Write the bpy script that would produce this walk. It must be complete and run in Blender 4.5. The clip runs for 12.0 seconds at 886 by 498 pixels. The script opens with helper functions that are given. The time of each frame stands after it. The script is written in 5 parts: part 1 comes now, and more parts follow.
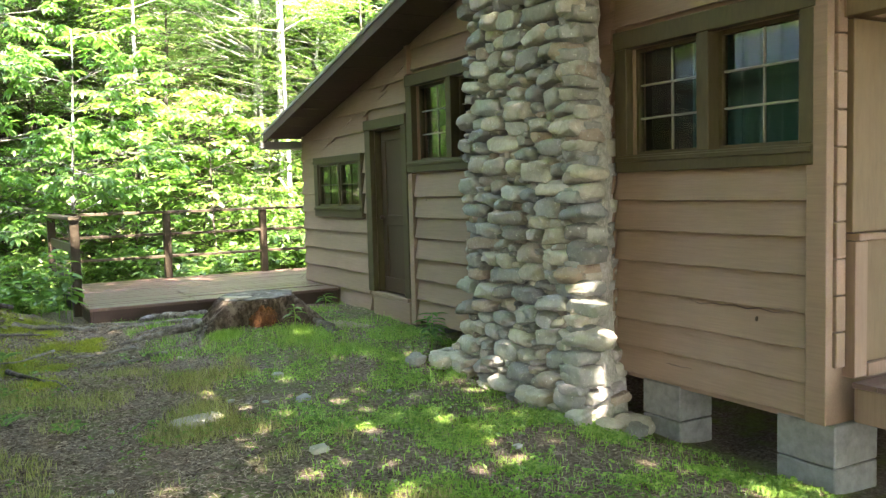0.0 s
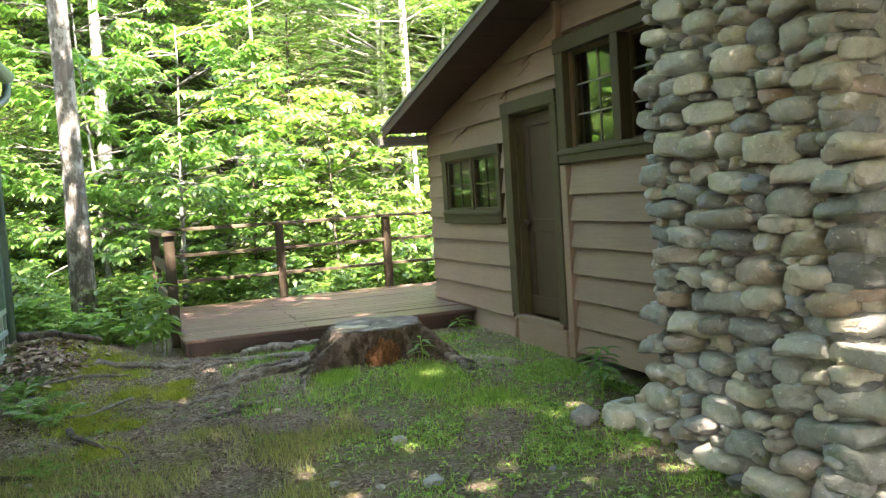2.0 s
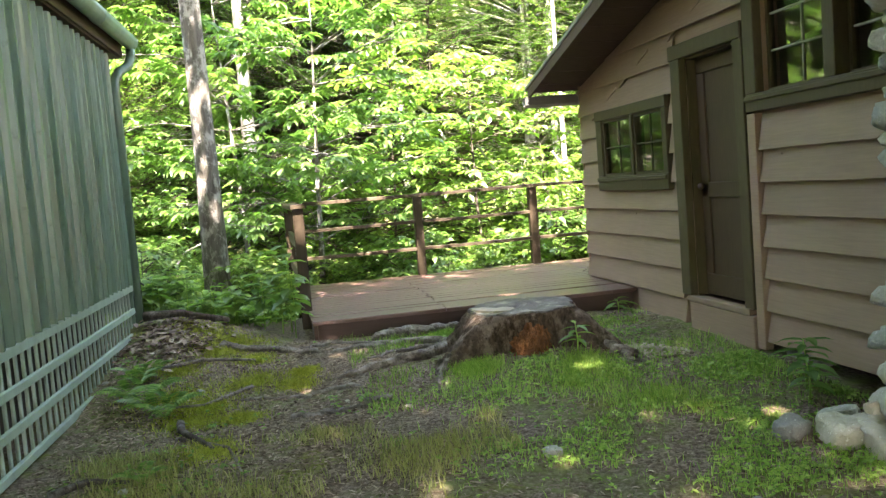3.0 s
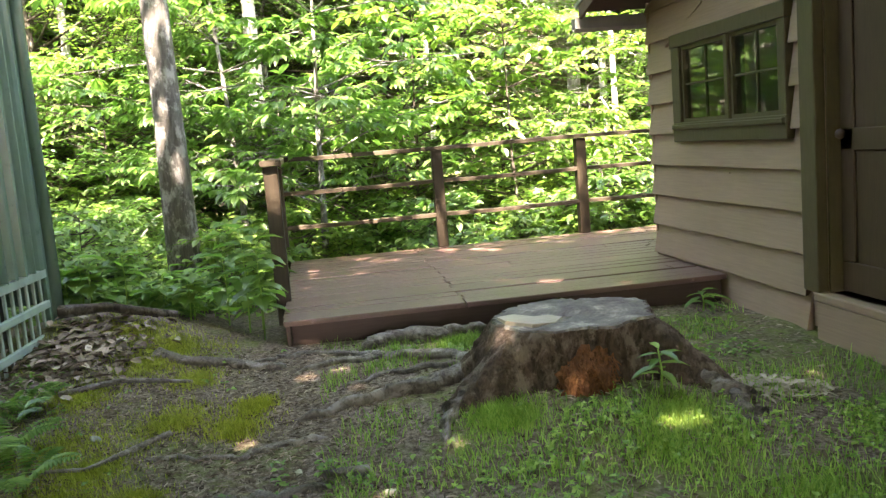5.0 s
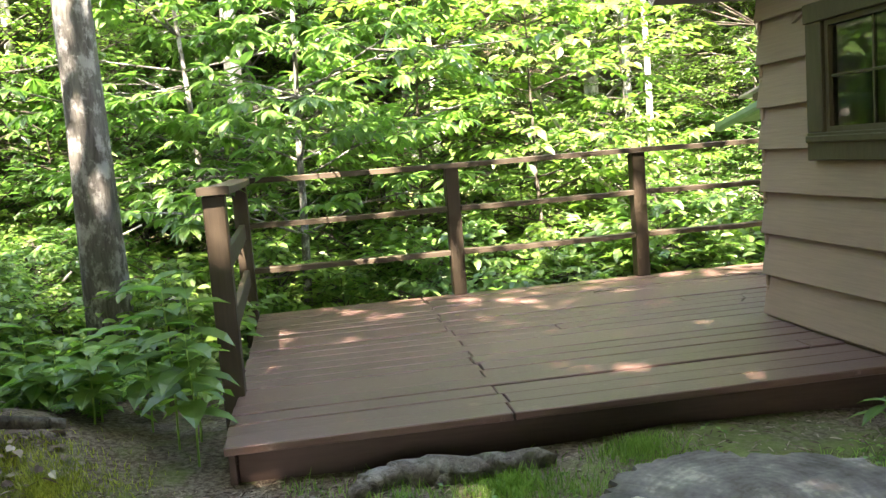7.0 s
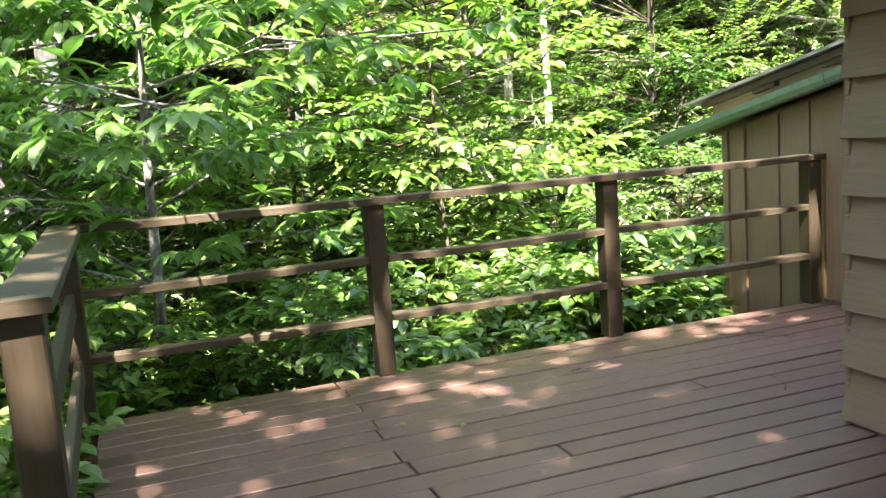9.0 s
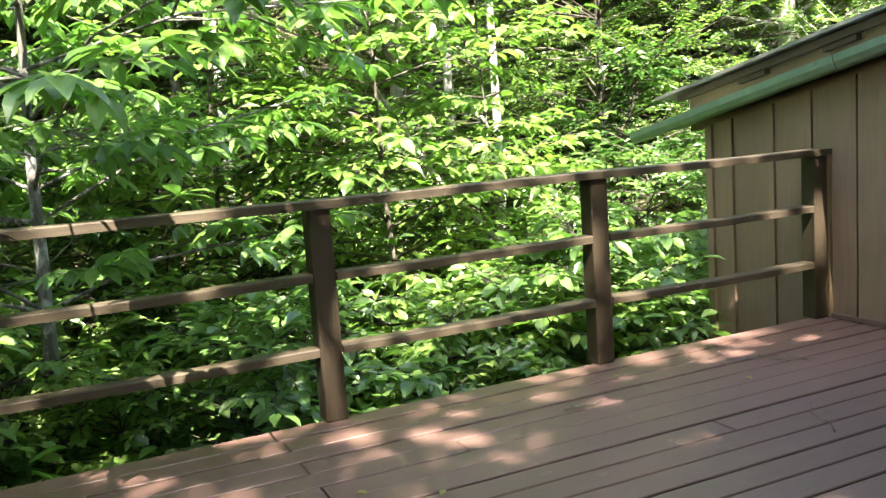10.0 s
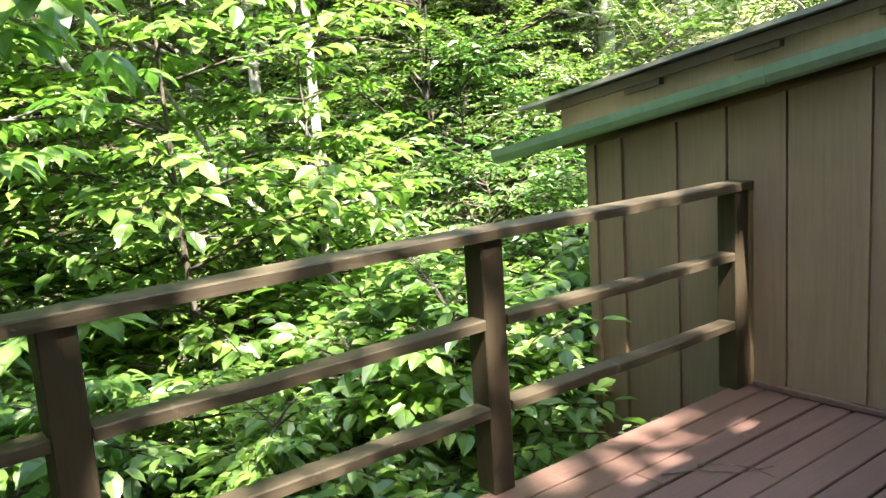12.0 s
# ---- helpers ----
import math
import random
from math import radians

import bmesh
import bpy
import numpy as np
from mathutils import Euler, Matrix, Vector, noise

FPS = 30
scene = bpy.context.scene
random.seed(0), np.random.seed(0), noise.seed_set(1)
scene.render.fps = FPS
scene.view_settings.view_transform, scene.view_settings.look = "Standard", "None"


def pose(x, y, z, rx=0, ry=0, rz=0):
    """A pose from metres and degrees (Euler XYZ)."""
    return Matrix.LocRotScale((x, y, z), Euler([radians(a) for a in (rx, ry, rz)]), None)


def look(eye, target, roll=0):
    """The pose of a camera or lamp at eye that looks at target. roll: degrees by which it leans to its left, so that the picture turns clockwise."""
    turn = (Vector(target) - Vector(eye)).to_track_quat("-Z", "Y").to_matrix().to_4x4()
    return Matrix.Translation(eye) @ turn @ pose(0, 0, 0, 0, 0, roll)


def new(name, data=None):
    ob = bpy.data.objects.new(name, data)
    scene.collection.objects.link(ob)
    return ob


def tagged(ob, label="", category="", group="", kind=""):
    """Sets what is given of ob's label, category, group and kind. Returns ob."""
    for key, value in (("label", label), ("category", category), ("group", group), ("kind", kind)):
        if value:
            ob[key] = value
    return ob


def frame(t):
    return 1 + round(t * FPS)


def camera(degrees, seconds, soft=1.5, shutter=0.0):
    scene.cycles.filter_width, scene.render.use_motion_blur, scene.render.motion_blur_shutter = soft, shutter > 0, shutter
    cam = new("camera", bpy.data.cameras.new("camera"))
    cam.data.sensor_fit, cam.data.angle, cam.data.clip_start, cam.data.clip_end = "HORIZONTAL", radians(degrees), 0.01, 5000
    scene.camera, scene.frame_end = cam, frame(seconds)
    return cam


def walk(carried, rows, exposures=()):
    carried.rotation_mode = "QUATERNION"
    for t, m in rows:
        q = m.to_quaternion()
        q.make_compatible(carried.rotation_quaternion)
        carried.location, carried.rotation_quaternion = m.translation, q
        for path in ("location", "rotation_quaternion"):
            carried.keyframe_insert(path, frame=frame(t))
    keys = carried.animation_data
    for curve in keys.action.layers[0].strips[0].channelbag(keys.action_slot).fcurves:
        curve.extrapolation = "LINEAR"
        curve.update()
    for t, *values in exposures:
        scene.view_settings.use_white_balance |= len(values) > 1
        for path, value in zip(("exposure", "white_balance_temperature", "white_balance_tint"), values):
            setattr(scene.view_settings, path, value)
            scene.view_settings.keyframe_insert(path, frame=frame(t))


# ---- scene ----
cam = camera(55.6, 12.0, 1.4)
PATH = [
    (0, (0.851, 0.998, 1.54), (1.834, 2.734, 1.395), -1.5),
    (0.5, (1.028, 1.377, 1.564), (1.986, 3.129, 1.457), -1.4),
    (1, (1.296, 1.849, 1.538), (2.189, 3.637, 1.451), -1.6),
    (1.5, (1.407, 2.312, 1.528), (2.176, 4.154, 1.418), -2.5),
    (2, (1.547, 2.771, 1.506), (2.25, 4.64, 1.381), -3.6),
    (2.5, (1.698, 3.235, 1.437), (2.169, 5.176, 1.33), -3.9),
    (3, (1.798, 3.705, 1.396), (2.168, 5.665, 1.243), -4.6),
    (3.2, (1.876, 3.899, 1.363), (2.21, 5.865, 1.209), -4.3),
    (4.8, (2.244, 5.468, 1.355), (2.517, 7.432, 1.1), -4.6),
    (5, (2.299, 5.662, 1.353), (2.571, 7.627, 1.099), -4.7),
    (5.5, (2.339, 6.209, 1.353), (2.614, 8.174, 1.104), -4.5),
    (6, (2.324, 6.663, 1.364), (2.613, 8.629, 1.141), -4.3),
    (6.5, (2.429, 7.191, 1.342), (2.719, 9.158, 1.12), -4.5),
    (6.7, (2.441, 7.382, 1.362), (2.727, 9.349, 1.139), -4.5),
    (8.5, (2.296, 9.115, 1.531), (2.764, 11.041, 1.26), -4.4),
    (9, (2.27, 9.499, 1.648), (2.928, 11.366, 1.368), -4.1),
    (9.5, (2.36, 9.923, 1.611), (3.148, 11.735, 1.305), -3.5),
    (10, (2.427, 10.383, 1.554), (3.245, 12.188, 1.284), -4.1),
    (10.5, (2.53, 10.769, 1.547), (3.542, 12.446, 1.141), -4.0),
    (11, (2.598, 11.122, 1.607), (3.755, 12.704, 1.212), -3.5),
    (11.5, (2.826, 11.511, 1.672), (4.054, 13.052, 1.331), -3.2),
    (12, (2.983, 11.686, 1.761), (4.182, 13.251, 1.424), -3.8),
]
walk(cam, [(t, look(eye, target, roll)) for t, eye, target, roll in PATH], [(0.0, 4.65, 6800, 18), (1.5, 4.5, 6850, 20), (3.0, 4.38, 7050, 23), (5.5, 4.33, 7250, 23), (6.5, 4.2, 7150, 21), (8.5, 3.82, 6750, 16), (12.0, 3.47, 6600, 11)])

# ---------------------------------------------------------------- world and light
SUN_AZ, SUN_EL = (-0.16, -0.98), 57.0          # where the sun stands: horizontal direction, elevation
world = bpy.data.worlds.new("world")
scene.world = world
world.use_nodes = True
wn = world.node_tree.nodes
sky = wn.new("ShaderNodeTexSky")
sky.sky_type = "NISHITA"
sky.sun_disc = False
sky.sun_elevation = radians(SUN_EL)
sky.sun_rotation = math.atan2(SUN_AZ[0], SUN_AZ[1])
sky.air_density, sky.dust_density = 1.0, 2.0
wn["Background"].inputs["Strength"].default_value = 0.15
world.node_tree.links.new(sky.outputs[0], wn["Background"].inputs["Color"])
sun = new("sun", bpy.data.lights.new("sun", "SUN"))
sun.data.energy, sun.data.angle, sun.data.color = 4.1, radians(0.6), (1.0, 0.94, 0.82)
_c = math.cos(radians(SUN_EL))
_h = math.hypot(*SUN_AZ)
sun.matrix_world = look((30 * _c * SUN_AZ[0] / _h, 30 * _c * SUN_AZ[1] / _h, 30 * math.sin(radians(SUN_EL))), (0, 0, 0))


# ---------------------------------------------------------------- materials
def material(name, rough=0.7, metal=0.0, spec=0.4):
    m = bpy.data.materials.new(name)
    m.use_nodes = True
    nt = m.node_tree
    b = nt.nodes["Principled BSDF"]
    b.inputs["Roughness"].default_value = rough
    b.inputs["Metallic"].default_value = metal
    b.inputs["Specular IOR Level"].default_value = spec
    return m, nt, b


def coords(nt, kind="Object", scale=(1, 1, 1)):
    if kind == "World":
        src = nt.nodes.new("ShaderNodeNewGeometry").outputs["Position"]
    else:
        src = nt.nodes.new("ShaderNodeTexCoord").outputs[kind]
    mp = nt.nodes.new("ShaderNodeMapping")
    mp.inputs["Scale"].default_value = scale
    nt.links.new(src, mp.inputs["Vector"])
    return mp.outputs[0]


def noise_tex(nt, vec, scale, detail=4.0, rough=0.55, distort=0.0):
    n = nt.nodes.new("ShaderNodeTexNoise")
    n.inputs["Scale"].default_value, n.inputs["Detail"].default_value = scale, detail
    n.inputs["Roughness"].default_value, n.inputs["Distortion"].default_value = rough, distort
    nt.links.new(vec, n.inputs["Vector"])
    return n.outputs["Fac"]


def ramp(nt, fac, *stops):
    r = nt.nodes.new("ShaderNodeValToRGB")
    e = r.color_ramp.elements
    while len(e) < len(stops):
        e.new(0.5)
    for el, (p, c) in zip(e, stops):
        el.position = p
        el.color = (*c, 1) if len(c) == 3 else c
    nt.links.new(fac, r.inputs["Fac"])
    return r.outputs["Color"]


def mixc(nt, fac, a, b, mode="MIX"):
    n = nt.nodes.new("ShaderNodeMix")
    n.data_type, n.blend_type = "RGBA", mode
    for sock, v in ((n.inputs[0], fac), (n.inputs[6], a), (n.inputs[7], b)):
        if isinstance(v, (int, float)):
            sock.default_value = v
        elif isinstance(v, tuple):
            sock.default_value = (*v, 1)
        else:
            nt.links.new(v, sock)
    return n.outputs[2]


def bump(nt, b, height, strength=0.4, dist=0.01):
    n = nt.nodes.new("ShaderNodeBump")
    n.inputs["Strength"].default_value, n.inputs["Distance"].default_value = strength, dist
    nt.links.new(height, n.inputs["Height"])
    nt.links.new(n.outputs[0], b.inputs["Normal"])


def per_object(nt):
    return nt.nodes.new("ShaderNodeObjectInfo").outputs["Random"]


def per_island(nt):
    return nt.nodes.new("ShaderNodeNewGeometry").outputs["Random Per Island"]


def painted_wood(name, dark, light, grain=(2, 2, 30), rough=0.6, wear=None, kind="World", relief=0.25):
    m, nt, b = material(name, rough, spec=0.3)
    v = coords(nt, kind, grain)
    g = noise_tex(nt, v, 3.0, 6, 0.65)
    big = noise_tex(nt, coords(nt, kind), 1.3, 3)
    c = ramp(nt, mixc(nt, 0.45, g, big), (0.3, dark), (0.72, light))
    c = mixc(nt, 0.22, c, ramp(nt, per_object(nt), (0, (0.55, 0.55, 0.55)), (1, (1, 1, 1))), "MULTIPLY")
    if wear:
        w = ramp(nt, noise_tex(nt, coords(nt, kind), 9, 5, 0.7), (0.62, (0, 0, 0)), (0.74, (1, 1, 1)))
        c = mixc(nt, w, c, wear)
    nt.links.new(c, b.inputs["Base Color"])
    bump(nt, b, g, relief, 0.006)
    return m


M_SIDING = painted_wood("siding paint", (0.190, 0.127, 0.084), (0.280, 0.191, 0.130), (30, 1.2, 30))
M_TRIM = painted_wood("dark olive trim", (0.044, 0.034, 0.014), (0.078, 0.061, 0.027), (14, 14, 3))
M_DOOR = painted_wood("dark door paint", (0.040, 0.024, 0.011), (0.072, 0.044, 0.021), (20, 20, 2))
M_DECK = painted_wood("deck paint", (0.096, 0.055, 0.045), (0.155, 0.093, 0.077), (1.2, 30, 30), 0.42, (0.205, 0.140, 0.118))
M_FASCIA = painted_wood("deck edge", (0.050, 0.030, 0.022), (0.085, 0.052, 0.040), (2, 25, 25), 0.6)
M_RAIL = painted_wood("weathered rail", (0.034, 0.026, 0.016), (0.085, 0.064, 0.040), (1.5, 22, 22), 0.65, (0.12, 0.10, 0.07))
M_POST = painted_wood("brown post", (0.026, 0.019, 0.011), (0.058, 0.041, 0.024), (22, 22, 1.5), 0.6)
M_BATTEN = painted_wood("board siding paint", (0.175, 0.112, 0.072), (0.262, 0.176, 0.118), (25, 25, 1.1), 0.6)
M_SOFFIT = painted_wood("dark soffit boards", (0.045, 0.028, 0.018), (0.090, 0.058, 0.038), (4, 20, 4), 0.75)
M_PORCH = painted_wood("tan porch paint", (0.115, 0.078, 0.038), (0.175, 0.122, 0.064), (12, 12, 2), 0.6)
# near-black: cabin inside faces, and the shade sheet behind the shed lattice
M_NEAR_BLACK = painted_wood("near-black lining", (0.02, 0.017, 0.012), (0.035, 0.03, 0.02), (5, 5, 2), 0.8)
# colour of the dark green reflection in window 3, put on a sheet
M_GREEN_REFLECTION = painted_wood("dark green reflection", (0.02, 0.06, 0.045), (0.04, 0.10, 0.07), (3, 40, 2), 0.9)


def metal_paint(name, a, c2, rough=0.45):
    m, nt, b = material(name, rough, 0.0, 0.5)
    v = coords(nt, "World", (3, 3, 0.6))
    n = noise_tex(nt, v, 2.2, 5, 0.6)
    c = ramp(nt, n, (0.3, a), (0.7, c2))
    d = ramp(nt, noise_tex(nt, coords(nt, "World"), 14, 4, 0.7), (0.60, (0, 0, 0)), (0.75, (0.6, 0.6, 0.6)))
    c = mixc(nt, d, c, tuple(0.6 * k for k in a))
    nt.links.new(c, b.inputs["Base Color"])
    bump(nt, b, n, 0.12, 0.01)
    return m


M_GREEN = metal_paint("pale green sheet metal", (0.075, 0.125, 0.090), (0.120, 0.185, 0.140), 0.27)
M_LATTICE = metal_paint("green lattice paint", (0.200, 0.260, 0.200), (0.285, 0.350, 0.275), 0.6)
M_GUTTER = metal_paint("green gutter", (0.125, 0.195, 0.135), (0.205, 0.285, 0.210), 0.45)
M_ROOF = metal_paint("grey roof sheet", (0.12, 0.115, 0.105), (0.22, 0.21, 0.19), 0.5)

# river stone
M_STONE, nt, b = material("river stone", 0.85, spec=0.25)
v = coords(nt, "World")
tone = ramp(nt, per_object(nt), (0.0, (0.115, 0.115, 0.108)), (0.3, (0.225, 0.225, 0.205)), (0.55, (0.30, 0.275, 0.22)), (0.8, (0.165, 0.178, 0.180)), (1.0, (0.25, 0.195, 0.15)))
st = noise_tex(nt, v, 16, 8, 0.7)
c = mixc(nt, 0.55, tone, ramp(nt, st, (0.25, (0.30, 0.30, 0.29)), (0.72, (1, 1, 1))), "MULTIPLY")
lich = ramp(nt, noise_tex(nt, v, 34, 5, 0.75), (0.60, (0, 0, 0)), (0.68, (0.7, 0.7, 0.7)))
c = mixc(nt, lich, c, (0.40, 0.40, 0.365))
c = mixc(nt, 1.0, c, (1.88, 1.84, 1.74), "MULTIPLY")
nt.links.new(c, b.inputs["Base Color"])
bump(nt, b, mixc(nt, 0.5, st, noise_tex(nt, v, 60, 4, 0.7)), 0.8, 0.035)

M_MORTAR, nt, b = material("old mortar", 0.95, spec=0.15)
v = coords(nt, "World")
n1 = noise_tex(nt, v, 22, 8, 0.75)
nt.links.new(ramp(nt, n1, (0.3, (0.20, 0.185, 0.155)), (0.7, (0.52, 0.49, 0.42))), b.inputs["Base Color"])
bump(nt, b, n1, 0.8, 0.03)

M_CONCRETE, nt, b = material("concrete block", 0.9, spec=0.2)
n1 = noise_tex(nt, coords(nt, "World"), 12, 8, 0.7)
nt.links.new(ramp(nt, n1, (0.3, (0.12, 0.12, 0.105)), (0.7, (0.22, 0.22, 0.195))), b.inputs["Base Color"])
bump(nt, b, noise_tex(nt, coords(nt, "World"), 90, 3, 0.7), 0.4, 0.01)

# ground: worn soil, litter, moss and thin turf
M_GROUND, nt, b = material("woodland soil", 0.95, spec=0.12)
v = coords(nt, "World")
fine = noise_tex(nt, v, 38, 8, 0.75)
midn = noise_tex(nt, v, 6, 6, 0.65)
big = noise_tex(nt, v, 0.75, 4, 0.6, 0.6)
soil = ramp(nt, fine, (0.32, (0.028, 0.019, 0.013)), (0.47, (0.120, 0.088, 0.063)), (0.66, (0.30, 0.245, 0.185)))
turf = ramp(nt, midn, (0.3, (0.05, 0.08, 0.016)), (0.7, (0.16, 0.20, 0.05)))
moss = ramp(nt, fine, (0.3, (0.07, 0.085, 0.012)), (0.7, (0.20, 0.215, 0.035)))
k1 = ramp(nt, mixc(nt, 0.35, big, midn), (0.47, (0, 0, 0)), (0.60, (0.75, 0.75, 0.75)))
k2 = ramp(nt, noise_tex(nt, coords(nt, "World", (0.9, 1.2, 1)), 1.5, 5, 0.7), (0.58, (0, 0, 0)), (0.66, (0.7, 0.7, 0.7)))
c = mixc(nt, k2, mixc(nt, k1, soil, turf), moss)
nt.links.new(c, b.inputs["Base Color"])
bump(nt, b, mixc(nt, 0.5, fine, midn), 0.8, 0.05)

# bark
def bark(name, dark, light, patch, stretch=(9, 9, 1.6), depth=0.03):
    m, nt, b = material(name, 0.9, spec=0.15)
    v = coords(nt, "World", stretch)
    n = noise_tex(nt, v, 3.2, 8, 0.7, 0.6)
    c = ramp(nt, n, (0.3, dark), (0.68, light))
    p = ramp(nt, noise_tex(nt, coords(nt, "World", (3, 3, 2)), 3.0, 5, 0.7), (0.50, (0, 0, 0)), (0.60, (1, 1, 1)))
    c = mixc(nt, p, c, patch)
    nt.links.new(c, b.inputs["Base Color"])
    bump(nt, b, n, 0.9, depth)
    return m


M_BARK = bark("grey lichen bark", (0.065, 0.060, 0.052), (0.185, 0.175, 0.155), (0.340, 0.332, 0.310))
M_BARK_PALE = bark("pale bark", (0.22, 0.20, 0.17), (0.42, 0.40, 0.36), (0.52, 0.50, 0.46))
M_BARK_DARK = bark("dark bark", (0.030, 0.024, 0.018), (0.095, 0.080, 0.062), (0.15, 0.14, 0.115))
M_STUMP = bark("stump bark", (0.026, 0.017, 0.011), (0.140, 0.098, 0.068), (0.20, 0.155, 0.115), (9, 9, 4), 0.09)
M_ROOT = bark("weathered root", (0.075, 0.060, 0.047), (0.225, 0.192, 0.158), (0.27, 0.24, 0.205), (9, 9, 9), 0.04)

M_CUT, nt, b = material("grey sawn wood", 0.9, spec=0.2)
v = coords(nt, "Object")
w = nt.nodes.new("ShaderNodeTexWave")
w.wave_type, w.rings_direction = "RINGS", "Z"
w.inputs["Scale"].default_value, w.inputs["Distortion"].default_value, w.inputs["Detail"].default_value = 14, 3.0, 4
nt.links.new(v, w.inputs["Vector"])
patch = noise_tex(nt, coords(nt, "Object"), 5, 5, 0.7)
c = ramp(nt, mixc(nt, 0.975, w.outputs["Fac"], patch), (0.36, (0.070, 0.058, 0.050)), (0.55, (0.165, 0.142, 0.124)), (0.68, (0.38, 0.335, 0.27)))
nt.links.new(c, b.inputs["Base Color"])
bump(nt, b, mixc(nt, 0.6, w.outputs["Fac"], noise_tex(nt, coords(nt, "Object"), 40, 5, 0.7)), 0.35, 0.008)

M_PALEWOOD = painted_wood("fresh pale wood", (0.28, 0.235, 0.165), (0.46, 0.40, 0.30), (4, 20, 4), 0.8)
M_ROT = bark("orange rotten wood", (0.050, 0.020, 0.010), (0.330, 0.150, 0.060), (0.16, 0.070, 0.034), (16, 16, 7), 0.06)
M_CHIP, nt, b = material("wood chip litter", 0.9, spec=0.15)
c = ramp(nt, per_island(nt), (0.0, (0.050, 0.034, 0.023)), (0.35, (0.15, 0.112, 0.080)), (0.75, (0.25, 0.195, 0.145)), (1.0, (0.38, 0.315, 0.235)))
nt.links.new(c, b.inputs["Base Color"])


def leaf_material(name, dark, mid, light, trans=0.5):
    m = bpy.data.materials.new(name)
    m.use_nodes = True
    nt = m.node_tree
    nt.nodes.clear()
    out = nt.nodes.new("ShaderNodeOutputMaterial")
    hue = ramp(nt, per_island(nt), (0.0, dark), (0.5, mid), (1.0, light))
    big = ramp(nt, noise_tex(nt, coords(nt, "World"), 0.45, 3), (0.3, (0.74, 0.78, 0.74)), (0.7, (1.15, 1.10, 0.88)))
    hue = mixc(nt, 0.8, hue, big, "MULTIPLY")
    d = nt.nodes.new("ShaderNodeBsdfDiffuse")
    t = nt.nodes.new("ShaderNodeBsdfTranslucent")
    g = nt.nodes.new("ShaderNodeBsdfGlossy")
    g.inputs["Roughness"].default_value = 0.42
    g.inputs["Color"].default_value = (0.90, 0.92, 0.88, 1)
    tc = mixc(nt, 1.0, hue, (1.25, 1.45, 0.95), "MULTIPLY")
    nt.links.new(hue, d.inputs["Color"])
    nt.links.new(tc, t.inputs["Color"])
    a = nt.nodes.new("ShaderNodeMixShader")
    a.inputs[0].default_value = trans
    nt.links.new(d.outputs[0], a.inputs[1])
    nt.links.new(t.outputs[0], a.inputs[2])
    e = nt.nodes.new("ShaderNodeMixShader")
    e.inputs[0].default_value = 0.045
    nt.links.new(a.outputs[0], e.inputs[1])
    nt.links.new(g.outputs[0], e.inputs[2])
    nt.links.new(e.outputs[0], out.inputs["Surface"])
    return m


M_LEAF = leaf_material("broad green leaf", (0.062, 0.135, 0.030), (0.108, 0.210, 0.048), (0.175, 0.285, 0.080))
M_LEAF_Y = leaf_material("sunny yellow-green leaf", (0.074, 0.150, 0.028), (0.126, 0.225, 0.042), (0.200, 0.295, 0.072))
M_LEAF_D = leaf_material("deep green leaf", (0.035, 0.090, 0.020), (0.058, 0.135, 0.028), (0.09, 0.18, 0.038))
M_GRASS = leaf_material("grass blade", (0.100, 0.190, 0.030), (0.185, 0.320, 0.050), (0.30, 0.41, 0.10), 0.35)
M_MOSS = leaf_material("yellow moss", (0.16, 0.19, 0.02), (0.28, 0.31, 0.03), (0.40, 0.41, 0.06), 0.2)
M_DRY = leaf_material("dry thin grass", (0.14, 0.16, 0.045), (0.25, 0.25, 0.08), (0.37, 0.34, 0.15), 0.3)

M_GLASS = bpy.data.materials.new("window glass")
M_GLASS.use_nodes = True
nt = M_GLASS.node_tree
b = nt.nodes["Principled BSDF"]
b.inputs["Base Color"].default_value = (0.86, 0.92, 0.88, 1)
b.inputs["Transmission Weight"].default_value = 1.0
b.inputs["Roughness"].default_value = 0.015
b.inputs["IOR"].default_value = 1.5
bump(nt, b, noise_tex(nt, coords(nt, "World"), 2.2, 2), 0.08, 0.02)
M_PALEMUNTIN = painted_wood("muntin paint", (0.17, 0.165, 0.13), (0.26, 0.25, 0.20), (10, 10, 10), 0.55)


# ---------------------------------------------------------------- mesh helpers
def link_mesh(name, bm, mat, parent=None, label="", smooth=False):
    me = bpy.data.meshes.new(name)
    bm.to_mesh(me)
    bm.free()
    me.materials.append(mat)
    if smooth:
        me.polygons.foreach_set("use_smooth", [True] * len(me.polygons))
    ob = new(name, me)
    if parent is not None:
        ob.parent = parent
    if label:
        tagged(ob, label)
    return ob


part = link_mesh


def raw_mesh(name, verts, faces, mat, smooth=False):
    me = bpy.data.meshes.new(name)
    me.from_pydata([tuple(p) for p in verts], [], [tuple(f) for f in faces])
    me.materials.append(mat)
    if smooth:
        me.polygons.foreach_set("use_smooth", [True] * len(me.polygons))
    return me


def empty(name, loc=(0, 0, 0), label="", category="", group="", kind=""):
    ob = new(name)
    ob.location = loc
    ob.empty_display_size = 0.1
    return tagged(ob, label, category, group, kind)


